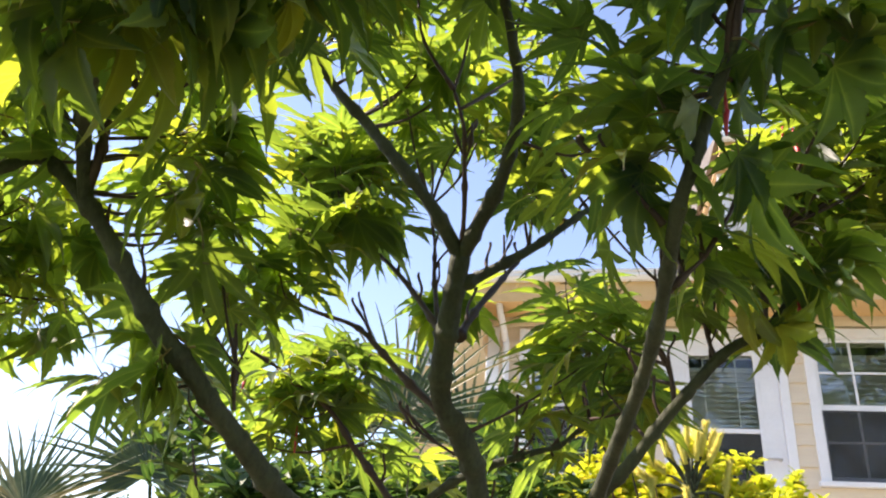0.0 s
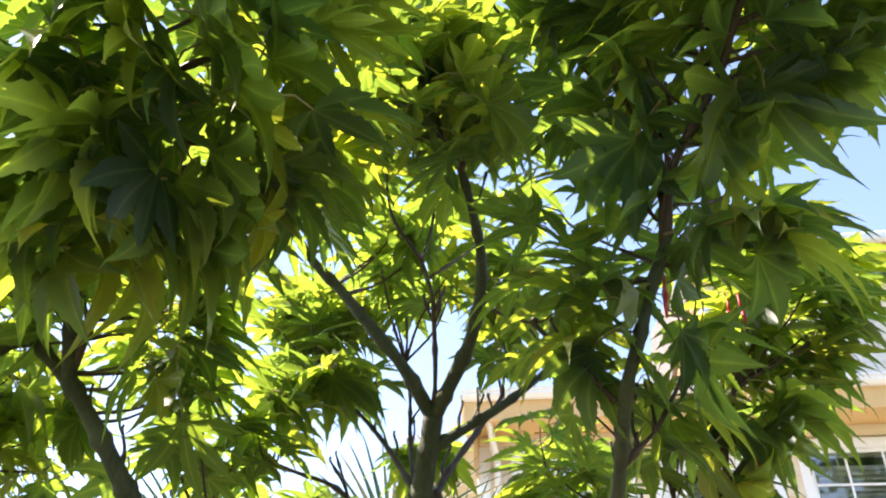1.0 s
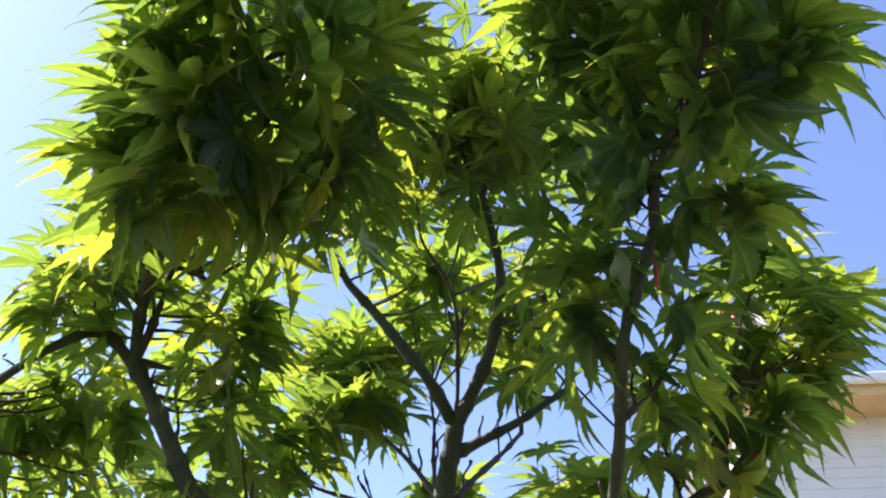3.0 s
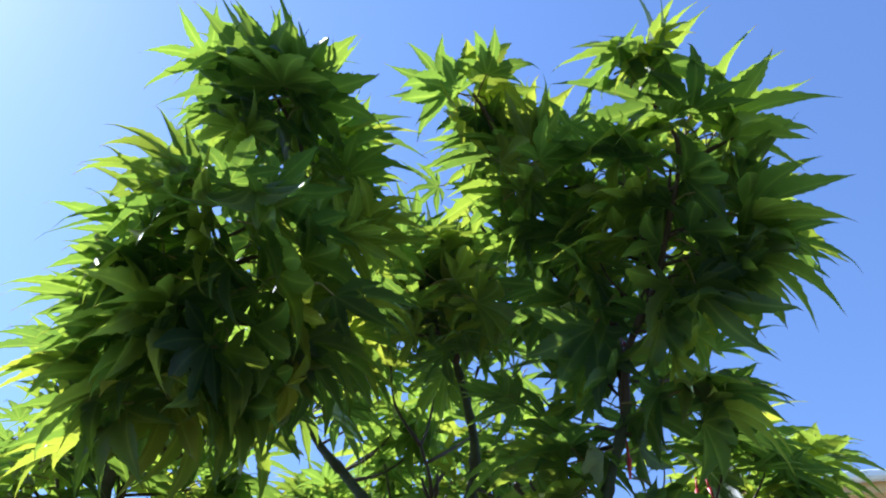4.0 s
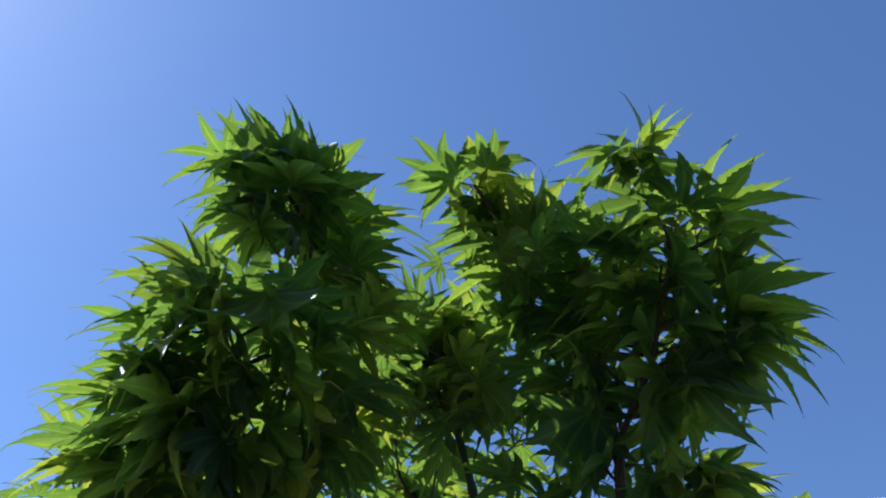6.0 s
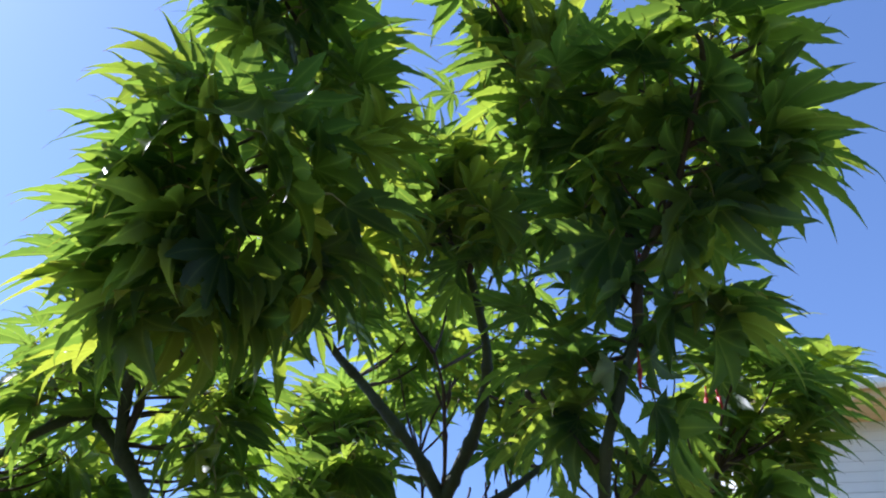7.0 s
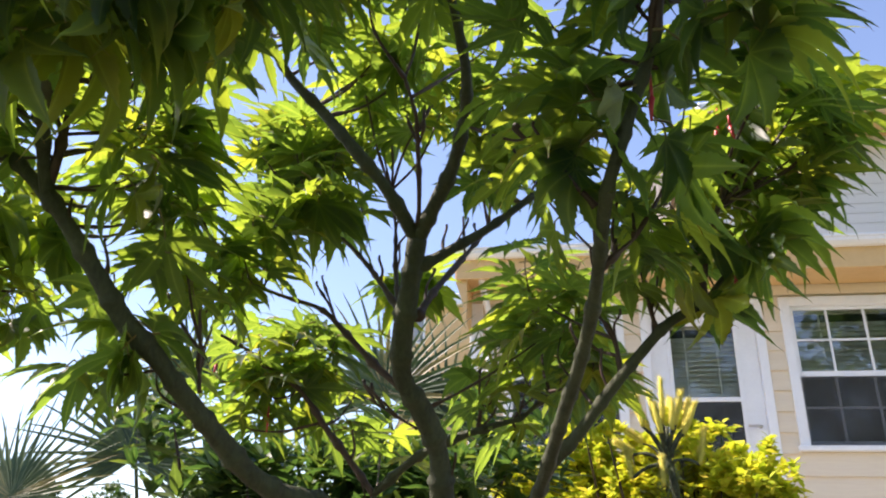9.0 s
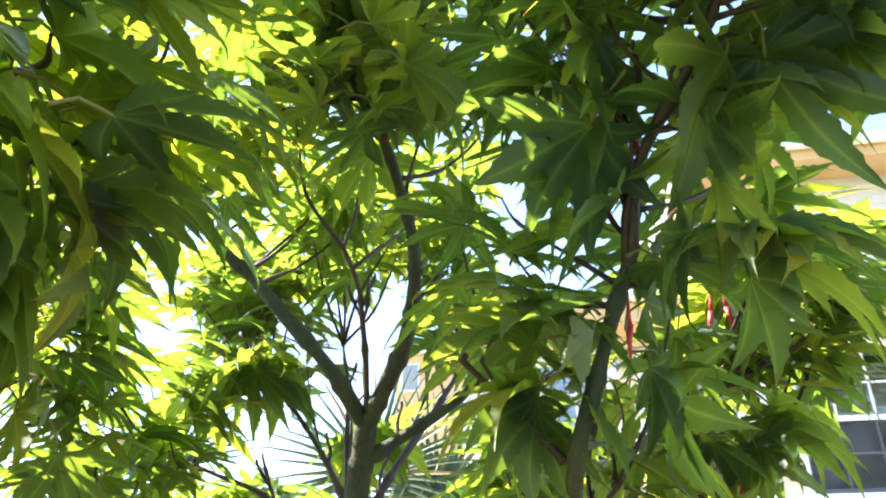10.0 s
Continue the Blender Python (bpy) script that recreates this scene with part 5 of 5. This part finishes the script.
for shoot in (LEFT_SHOOT_TOP, LEFT_SHOOT_MID, LEFT_SHOOT_NEAR, LEFT_SHOOT_SPREAD, LEFT_SHOOT_FRINGE, LEFT_SHOOT_FILL, MID_SHOOT_HIGH, MID_SHOOT_LOW, RIGHT_SHOOT_TOP, RIGHT_SHOOT_MID, RIGHT_SHOOT_FILL, RIGHT_SHOOT_LOW, LEFT_BOUGH_FAN, LEFT_BOUGH_SIDE, HANGING_LEAF, RIGHT_STEM_FRONT, RIGHT_STEM_BACK, RIGHT_BOUGH_TOP, RIGHT_BOUGH_LOW, MID_BACK_STAR, MID_DARK_STAR, MID_BACK_YELLOW, MID_RIGHT_DARK, TRUNK_STAR, LOW_RIGHT_BOUGH, LOW_RIGHT_FRINGE, LOW_MID_BOUGH, LOW_MID_MORE, FAR_LEFT_BRIGHT, FAR_LEFT_DARK, NEAR_LOW):
    for x, y, z, azimuth, rise, roll, length in shoot:
        k = rng.randrange(len(BIG_SHAPES))
        m = aim((x, y, z), radians(azimuth), radians(rise), radians(roll)) @ Matrix.Scale(length / 50, 4) @ Matrix.Translation((0, -0.02, 0))
        if placed < 300:
            ob = new("leaf", BIG_LEAVES[k])
            ob.parent, ob.matrix_parent_inverse = maple, Matrix.Translation(-maple.location)
            ob.matrix_basis = m
        else:
            heap.put(BIG_SHAPES[k], m)
        placed += 1
for x, y, z, azimuth, rise, roll, length in PALE_LEAVES:
    ob = new("leaf", leaf_mesh("pale_leaf", palmate_leaf(rng, 3, 0.05, 0.02, 1.5), (PALE_LEAF, PETIOLE)))
    ob.parent, ob.matrix_parent_inverse = maple, Matrix.Translation(-maple.location)
    ob.matrix_basis = aim((x, y, z), radians(azimuth), radians(rise), radians(roll)) @ Matrix.Scale(length / 50, 4) @ Matrix.Translation((0, -0.02, 0))
    tagged(ob, "pale grey-green curled maple leaf")
foliage = new("foliage", heap.done("foliage", (MAPLE, PETIOLE)))
foliage.parent, foliage.matrix_parent_inverse = maple, Matrix.Translation(-maple.location)
tagged(foliage, "dense bright green pointed maple leaves", kind="stuff")

# hanging red winged seeds on short stalks
SEEDS = [(0.143, 0.465, 1.05, 0.3), (0.135, 0.458, 1.045, -0.5), (0.145, 0.517, 0.955, 0.2), (0.148, 0.515, 0.952, -0.4), (0.077, 0.347, 0.997, -0.2), (0.084, 0.316, 1.07, 0.3), (-0.157, 0.213, 1.03, 0.4), (-0.28, 0.745, 0.91, 0.1), (-0.335, 0.727, 0.962, -0.3)]
for x, y, z, lean in SEEDS:
    bm = bmesh.new()
    tube(bm, [Vector((x, y, z + 0.016)), Vector((x + 0.002 * lean, y, z + 0.006)), Vector((x + 0.003 * lean, y, z))], 0.0006, 0.0012, 6)
    tube(bm, [Vector((x + 0.003 * lean, y, z)), Vector((x + 0.006 * lean, y + 0.001, z - 0.006)), Vector((x + 0.009 * lean, y, z - 0.015))], 0.0019, 0.0007, 6)
    part("seed_key", bm, RED, maple, "red winged seed", smooth=True)


# ---- palms and shrubs ----
def fan_leaf(bm, hub, facing, up, radius, blades, arc, rng):
    """A palm fan: narrow folded blades that fan out from a hub and bend at their tips."""
    n = facing.normalized()
    u = (up - n * up.dot(n)).normalized()
    s = u.cross(n)
    for k in range(blades):
        a = radians(-arc / 2 + arc * k / (blades - 1) + rng.uniform(-1.5, 1.5))
        out = math.cos(a) * u + math.sin(a) * s
        side = n.cross(out).normalized()
        length = radius * rng.uniform(0.86, 1.05) * (0.72 + 0.28 * math.cos(a * 0.6))
        w = 0.0105 * radius / 0.5
        rows = []
        drop = rng.uniform(0.02, 0.14)
        for f, half in ((0.0, 0.35), (0.28, 1.25), (0.38, 0.85), (0.6, 0.5), (0.82, 0.3), (1.0, 0.03)):
            c = hub + out * length * f + n * (0.06 * f) * radius - Vector((0, 0, drop * f ** 3 * length))
            rows.append([bm.verts.new(c - side * w * half), bm.verts.new(c - n * w * half * 0.6), bm.verts.new(c + side * w * half)])
        for p, q in zip(rows, rows[1:]):
            bm.faces.new((p[0], p[1], q[1], q[0]))
            bm.faces.new((p[1], p[2], q[2], q[1]))


def fan_palm(base, height, fans, label):
    palm = tagged(empty("fan_palm", base), label, "palm", "fan palms")
    r = random.Random(int(base[0] * 1000))
    bm = bmesh.new()
    tube(bm, smooth_path([Vector(base) + Vector((0, 0, -0.03)), Vector(base) + Vector((0.01, 0, height * 0.5)), Vector(base) + Vector((0, 0.01, height))]), 0.09, 0.07, 10, 0.25)
    part("trunk", bm, MULCH, palm, "rough brown fibrous trunk", smooth=True)
    crown = Vector(base) + Vector((0, 0, height))
    for hub, facing, up, radius, blades, arc in fans:
        hub = Vector(hub)
        bm = bmesh.new()
        fan_leaf(bm, hub, Vector(facing), Vector(up), radius, blades, arc, r)
        frond = part("frond", bm, PALM, palm)
        bm = bmesh.new()
        tube(bm, smooth_path([crown, crown.lerp(hub, 0.5) + Vector((0, 0, 0.05)), hub]), 0.011, 0.006, 6)
        part("stalk", bm, PALM, frond, smooth=True)
    return palm


fan_palm((-1.45, 2.75, 0), 0.5, [
    ((-1.41, 2.456, 1.15), (0.25, -1, 0.25), (0, 0, 1), 0.5, 32, 260),
    ((-1.72, 2.3, 1.0), (0.1, -1, 0.4), (-0.2, 0, 1), 0.42, 26, 220),
    ((-1.12, 2.5, 0.95), (0.5, -1, 0.5), (0.4, 0, 1), 0.42, 26, 230),
    ((-2.0, 2.6, 1.0), (-0.3, -1, 0.3), (-0.5, 0, 1), 0.45, 26, 230),
    ((-1.48, 2.88, 1.5), (0.4, -1, 0.1), (-0.3, 0, 1), 0.46, 26, 190)], "low green fan palm with spiky fronds behind the maple")
fan_palm((-0.55, 3.0, 0), 0.75, [
    ((-0.66, 2.85, 1.45), (-0.1, -1, 0.15), (0.0, 0, 1), 0.56, 34, 230),
    ((-0.42, 2.85, 1.36), (0.3, -1, 0.3), (0.35, 0, 1), 0.5, 30, 230),
    ((-0.238, 2.75, 1.1), (0.4, -1, 0.5), (0.5, 0, 1), 0.45, 28, 240),
    ((-0.62, 2.6, 1.1), (-0.2, -1, 0.5), (-0.2, 0, 1), 0.42, 28, 240)], "green fan palm with dark dense fronds near the house")


def oval_leaf(length, width, fold=0.25):
    """A small pointed oval leaf from the origin along +y."""
    pts, rib, tip = [], [], []
    for f, w in ((0.0, 0.08), (0.3, 0.9), (0.6, 0.85), (1.0, 0.05)):
        for sgn in (-1, 0, 1):
            pts.append(Vector((sgn * w * width / 2, f * length, abs(sgn) * fold * w * width / 2 - 0.15 * f * f * length)))
            rib.append(1.0 - abs(sgn)), tip.append(0.0)
    faces = [(3 * i + j, 3 * i + j + 1, 3 * i + j + 4, 3 * i + j + 3) for i in range(3) for j in range(2)]
    return pts, faces, rib, tip, [0] * len(faces)


def leafy_shrub(name, base, label, stems, leaf, mat, seed, whorl=9, group=""):
    """Stems that rise from one base, each with small leaves all along its upper part."""
    shrub = tagged(empty(name, base), label, "shrub", group)
    r, pile = random.Random(seed), Heap()
    for tip_at, spread, number in stems:
        end = Vector(tip_at)
        root = Vector(base) + Vector((r.uniform(-0.05, 0.05), r.uniform(-0.05, 0.05), -0.02))
        line = smooth_path([root, root.lerp(end, 0.5) + Vector((r.uniform(-0.06, 0.06), r.uniform(-0.06, 0.06), 0.06)), end], 8)
        bm = bmesh.new()
        tube(bm, line, 0.008, 0.002, 6, 0.2, r.uniform(0, 20))
        part("stem", bm, TWIG, shrub, smooth=True)
        for _ in range(number):
            p = end + Vector((r.gauss(0, spread), r.gauss(0, spread), r.gauss(-0.3 * spread, spread * 0.8)))
            for k in range(whorl):
                pile.put(leaf, aim(p + Vector((0, 0, r.uniform(0, 0.03))), r.uniform(0, 6.28), r.uniform(-0.2, 1.1), r.uniform(-0.5, 0.5)) @ Matrix.Scale(r.uniform(0.6, 1.2), 4))
    leaves = new("leaves", pile.done("leaves", (mat,)))
    leaves.parent, leaves.matrix_parent_inverse = shrub, Matrix.Translation(-shrub.location)
    tagged(leaves, kind="stuff")
    return shrub


r = random.Random(3)


def dome(x):
    """Height of the shrub's uneven top."""
    return 1.15 + 0.03 * math.sin(x * 23) - 0.55 * max(0.0, x - 0.45) - 0.5 * max(0.0, -0.02 - x)


stems = []
for k in range(34):
    x = -0.12 + 0.74 * ((k * 0.618) % 1)
    stems.append(((x, 2.32 + r.uniform(-0.12, 0.2), dome(x) - 0.05 + r.uniform(-0.05, 0.03)), 0.034, 30))
for k in range(22):
    x = -0.12 + 0.74 * ((k * 0.618) % 1)
    stems.append(((x, 2.38 + r.uniform(-0.1, 0.15), dome(x) - 0.2 + r.uniform(-0.06, 0.05)), 0.07, 46))
for k in range(16):  # loose sprigs above the rest
    x = -0.12 + 0.76 * ((k * 0.618) % 1)
    stems.append(((x, 2.3 + r.uniform(-0.15, 0.2), dome(x) + r.uniform(0.0, 0.06)), 0.012, 7))
leafy_shrub("golden_shrub", (0.3, 2.5, 0), "bright golden-yellow leafy shrub in sunlight before the house", stems, oval_leaf(0.03, 0.019), GOLD, 5, 13)


def needle(length):
    """A thin three-sided needle from the origin along +y."""
    w = 0.0013
    pts = [Vector((w, 0, 0)), Vector((-w, 0, 0)), Vector((0, 0, w)), Vector((0, length, 0))]
    return pts, [(0, 1, 3), (1, 2, 3), (2, 0, 3)], [0.0] * 4, [0.0] * 4, [0] * 3


def young_pine(at, candles):
    """The top of a small pine: a dark stem, tufts of needles and upright pale new shoots."""
    pine = tagged(empty("young_pine", (at[0], at[1], 0)), "small pine with pale yellow upright new shoots among the golden shrub", "conifer")
    r, pile = random.Random(11), Heap()
    foot, top = Vector((at[0] + 0.05, at[1] + 0.04, -0.02)), Vector(at)
    bm = bmesh.new()
    tube(bm, smooth_path([foot, foot.lerp(top, 0.5) + Vector((0.03, 0, 0)), top], 10), 0.014, 0.007, 8, 0.4)
    part("trunk", bm, BARK, pine, smooth=True)
    for dx, dy, dz, ex, ez, fat in candles:
        a, b = top + Vector((dx, dy, dz)), top + Vector((ex, dy * 1.4, ez))
        bm = bmesh.new()
        tube(bm, smooth_path([top - Vector((0, 0, 0.05)), top.lerp(a, 0.6) - Vector((0, 0, 0.01)), a], 5), 0.005, 0.004, 6, 0.3)
        part("branch", bm, BARK, pine, smooth=True)
        rings, m = [], 9
        bm = bmesh.new()
        go = (b - a).normalized()
        side = go.cross(Vector((0, 1, 0))).normalized()
        up = go.cross(side)
        for i in range(m):
            f = i / (m - 1)
            rad = 0.62 * fat * (0.65 + 0.7 * f - 1.2 * f ** 3) + 0.0015
            c = a.lerp(b, f)
            rings.append([bm.verts.new(c + rad * r.uniform(0.86, 1.14) * (math.cos(q) * side + math.sin(q) * up)) for q in (0.785 * k for k in range(8))])
        for p, q in zip(rings, rings[1:]):
            for k in range(8):
                bm.faces.new((p[k], p[(k + 1) % 8], q[(k + 1) % 8], q[k]))
        bm.faces.new(rings[0][::-1]), bm.faces.new(rings[-1])
        shoot = part("new_shoot", bm, CANDLE, pine, "pale yellow new pine shoot", smooth=True)
        fuzz = Heap()
        for k in range(420):
            c = a.lerp(b, r.uniform(0.05, 0.97))
            az = r.uniform(0, 6.28)
            fuzz.put(needle(r.uniform(0.016, 0.028)), aim(c, az, radians(r.uniform(42, 75)), 0.0))
        hair = new("needles", fuzz.done("needles", (CANDLE,)))
        hair.parent, hair.matrix_parent_inverse = shoot, Matrix.Translation(-pine.location)
        hair.matrix_parent_inverse = Matrix()
        tagged(hair, kind="stuff")
    for k in range(420):
        f = r.uniform(0.0, 0.3)
        c = top.lerp(foot, f) + Vector((r.gauss(0, 0.012 + 0.12 * f), r.gauss(0, 0.012 + 0.12 * f), 0))
        pile.put(needle(r.uniform(0.03, 0.055)), aim(c, r.uniform(0, 6.28), radians(r.uniform(10, 60)), 0.0))
    tuft = new("needles", pile.done("needles", (NEEDLE,)))
    tuft.parent, tuft.matrix_parent_inverse = pine, Matrix.Translation(-pine.location)
    tagged(tuft, kind="stuff")


young_pine((0.285, 2.2, 1.15), [(0.015, -0.03, 0.03, 0.02, 0.1, 0.011), (-0.015, -0.035, 0.02, -0.03, 0.09, 0.011), (0.05, 0.02, 0.04, 0.075, 0.12, 0.01), (-0.06, -0.02, 0.04, -0.075, 0.12, 0.01), (-0.09, 0.01, -0.03, -0.14, 0.0, 0.009),
                                (-0.005, 0.0, 0.05, 0.0, 0.175, 0.011), (0.03, 0.01, 0.05, 0.055, 0.14, 0.012), (0.045, -0.02, 0.02, 0.085, 0.1, 0.01), (-0.04, 0.0, 0.03, -0.105, 0.14, 0.01),
                                 (-0.025, -0.02, 0.05, -0.04, 0.13, 0.011), (-0.06, 0.015, 0.0, -0.13, 0.05, 0.009), (0.01, 0.03, 0.05, 0.025, 0.13, 0.01), (0.08, -0.02, -0.06, 0.1, 0.03, 0.009),
                                 (-0.1, -0.03, -0.1, -0.11, -0.03, 0.009), (-0.02, -0.04, -0.12, -0.02, -0.05, 0.008)])


def golden_tuft(at, seed):
    """A thin upright shoot that ends in a round tuft of golden leaves."""
    r, pile = random.Random(seed), Heap()
    shoot = tagged(empty("golden_shoot", (at[0], at[1], 0)), "thin upright shoot with a bright yellow leafy tuft", "shrub shoot", "golden shoots")
    bm = bmesh.new()
    tube(bm, [Vector((at[0], at[1], 0)), Vector((at[0] - 0.01, at[1], at[2] - 0.12)), Vector(at)], 0.005, 0.003, 6)
    part("stem", bm, NEEDLE, shoot, smooth=True)
    leaf = oval_leaf(0.034, 0.02)
    for k in range(46):
        p = Vector(at) + Vector((r.gauss(0, 0.016), r.gauss(0, 0.014), r.gauss(0.004, 0.009)))
        pile.put(leaf, aim(p, r.uniform(0, 6.28), r.uniform(-0.3, 0.7), r.uniform(-0.4, 0.4)) @ Matrix.Scale(r.uniform(0.7, 1.1), 4))
    leaves = new("leaves", pile.done("leaves", (GOLD,)))
    leaves.parent, leaves.matrix_parent_inverse = shoot, Matrix.Translation(-shoot.location)
    tagged(leaves, kind="stuff")


golden_tuft((0.07, 2.36, 1.295), 1)
golden_tuft((0.02, 2.4, 1.3), 2)
golden_tuft((0.47, 2.4, 1.22), 3)
golden_tuft((0.43, 2.42, 1.23), 4)
stems = [((-0.76 + 0.055 * k + r.uniform(-0.05, 0.05), 1.8 + r.uniform(-0.15, 0.25), 0.9 + r.uniform(-0.16, 0.16)), 0.085, 34) for k in range(13)]
stems += [((-0.8 + 0.035 * k + r.uniform(-0.04, 0.04), 1.75 + r.uniform(-0.2, 0.2), 1.03 - 0.012 * k + r.uniform(-0.1, 0.1)), 0.055, 16) for k in range(12)]
leafy_shrub("green_shrub", (-0.55, 1.8, 0), "dense dark green shrub with narrow leaves behind the maple", stems, oval_leaf(0.066, 0.022), SHRUB, 9, 9)


# ---- distance ----
def far_tree(base, height, seed, label):
    """A broad tree: tapered trunk, limbs and an uneven crown of many leaf clumps with gaps."""
    tree = tagged(empty("far_tree", base), label, "tree", "far trees")
    r, pile = random.Random(seed), Heap()
    b = Vector(base)
    bm = bmesh.new()
    tube(bm, smooth_path([b + Vector((0, 0, -0.1)), b + Vector((0.1, 0, height * 0.3)), b + Vector((0, 0.1, height * 0.75))]), height * 0.03, height * 0.008, 8, 0.1)
    for k in range(7):
        a = k * 0.9
        tube(bm, smooth_path([b + Vector((0.05, 0, height * (0.28 + 0.05 * k))), b + Vector((math.cos(a) * height * 0.15, math.sin(a) * height * 0.15, height * (0.45 + 0.05 * k))), b + Vector((math.cos(a) * height * 0.27, math.sin(a) * height * 0.27, height * (0.55 + 0.05 * k)))]), height * 0.01, height * 0.003, 6)
    part("trunk", bm, BARK, tree, smooth=True)
    leaf = oval_leaf(height * 0.045, height * 0.03)
    for k in range(150):
        a, f = r.uniform(0, 6.28), r.uniform(0, 1)
        wide = height * 0.34 * math.sin(math.pi * (0.12 + 0.83 * f)) * r.uniform(0.35, 1.08)
        c = b + Vector((math.cos(a) * wide, math.sin(a) * wide, height * (0.3 + 0.72 * f)))
        for _ in range(14):
            p = c + Vector((r.gauss(0, 1), r.gauss(0, 1), r.gauss(0, 0.7))) * height * 0.04
            pile.put(leaf, aim(p, r.uniform(0, 6.28), r.uniform(-0.7, 0.7), r.uniform(-1, 1)) @ Matrix.Scale(r.uniform(0.6, 1.2), 4))
    crown = new("crown", pile.done("crown", (TREE_LEAF,)))
    crown.parent, crown.matrix_parent_inverse = tree, Matrix.Translation(-tree.location)
    tagged(crown, kind="stuff")
    return tree


far_tree((-34, 38, 0), 5.6, 1, "distant dark green tree on the horizon")
far_tree((-28.5, 40, 0), 6.0, 2, "distant dark green tree on the horizon")
far_tree((-23.5, 39, 0), 5.5, 3, "distant dark green tree on the horizon")
far_tree((-4.0, -14, 0), 10.5, 4, "broad green tree across the open ground facing the house")
far_tree((3.5, -16, 0), 11.5, 5, "broad green tree across the open ground facing the house")
far_tree((10.5, -15, 0), 11.0, 6, "broad green tree across the open ground facing the house")


# ---- siding boards ----
def clapboards(parent, x0, x1, z0, z1, y, lap, openings, mat, thick=0.014):
    """Lapped boards, one object each, cut at the openings; boards of one length share a mesh."""
    shared = {}
    k = 0
    while z0 + k * lap < z1 - 0.02:
        a = z0 + k * lap
        cuts = [(x0, x1)]
        for h in openings:
            if h[2] < a + lap * 0.9 and a < h[3] - 0.005:
                cuts = [piece for c in cuts for piece in ((c[0], min(c[1], h[0])), (max(c[0], h[1]), c[1])) if piece[1] - piece[0] > 0.02]
        for p, q in cuts:
            key = (round(p, 3), round(q, 3))
            if key not in shared:
                bm = bmesh.new()
                n = max(1, int((q - p) / 1.2))
                up = min(lap + 0.02, 99)
                low = [[bm.verts.new((p + (q - p) * i / n, yy, zz)) for i in range(n + 1)] for yy, zz in ((y - thick, 0.0), (y - thick, 0.004), (y - 0.003, up), (y + 0.008, up), (y + 0.008, 0.0))]
                for r0, r1 in zip(low, low[1:] + low[:1]):
                    for i in range(n):
                        bm.faces.new((r0[i], r0[i + 1], r1[i + 1], r1[i]))
                bm.faces.new([row[0] for row in low]), bm.faces.new([row[-1] for row in low][::-1])
                bmesh.ops.recalc_face_normals(bm, faces=bm.faces)
                shared[key] = mesh_of("plank", bm, mat)
            ob = new("plank", shared[key])
            ob.parent = parent
            ob.location.z = a
        k += 1


clapboards(front, LEFT + 0.1, RIGHT, 0.5, EAVE - 0.2, D, 0.178, holes, PLANK, 0.024)
clapboards(upper, UL + 0.077, RIGHT, UZ0, UZ1 - 0.02, UY, 0.102, (), GREYPLANK, 0.011)
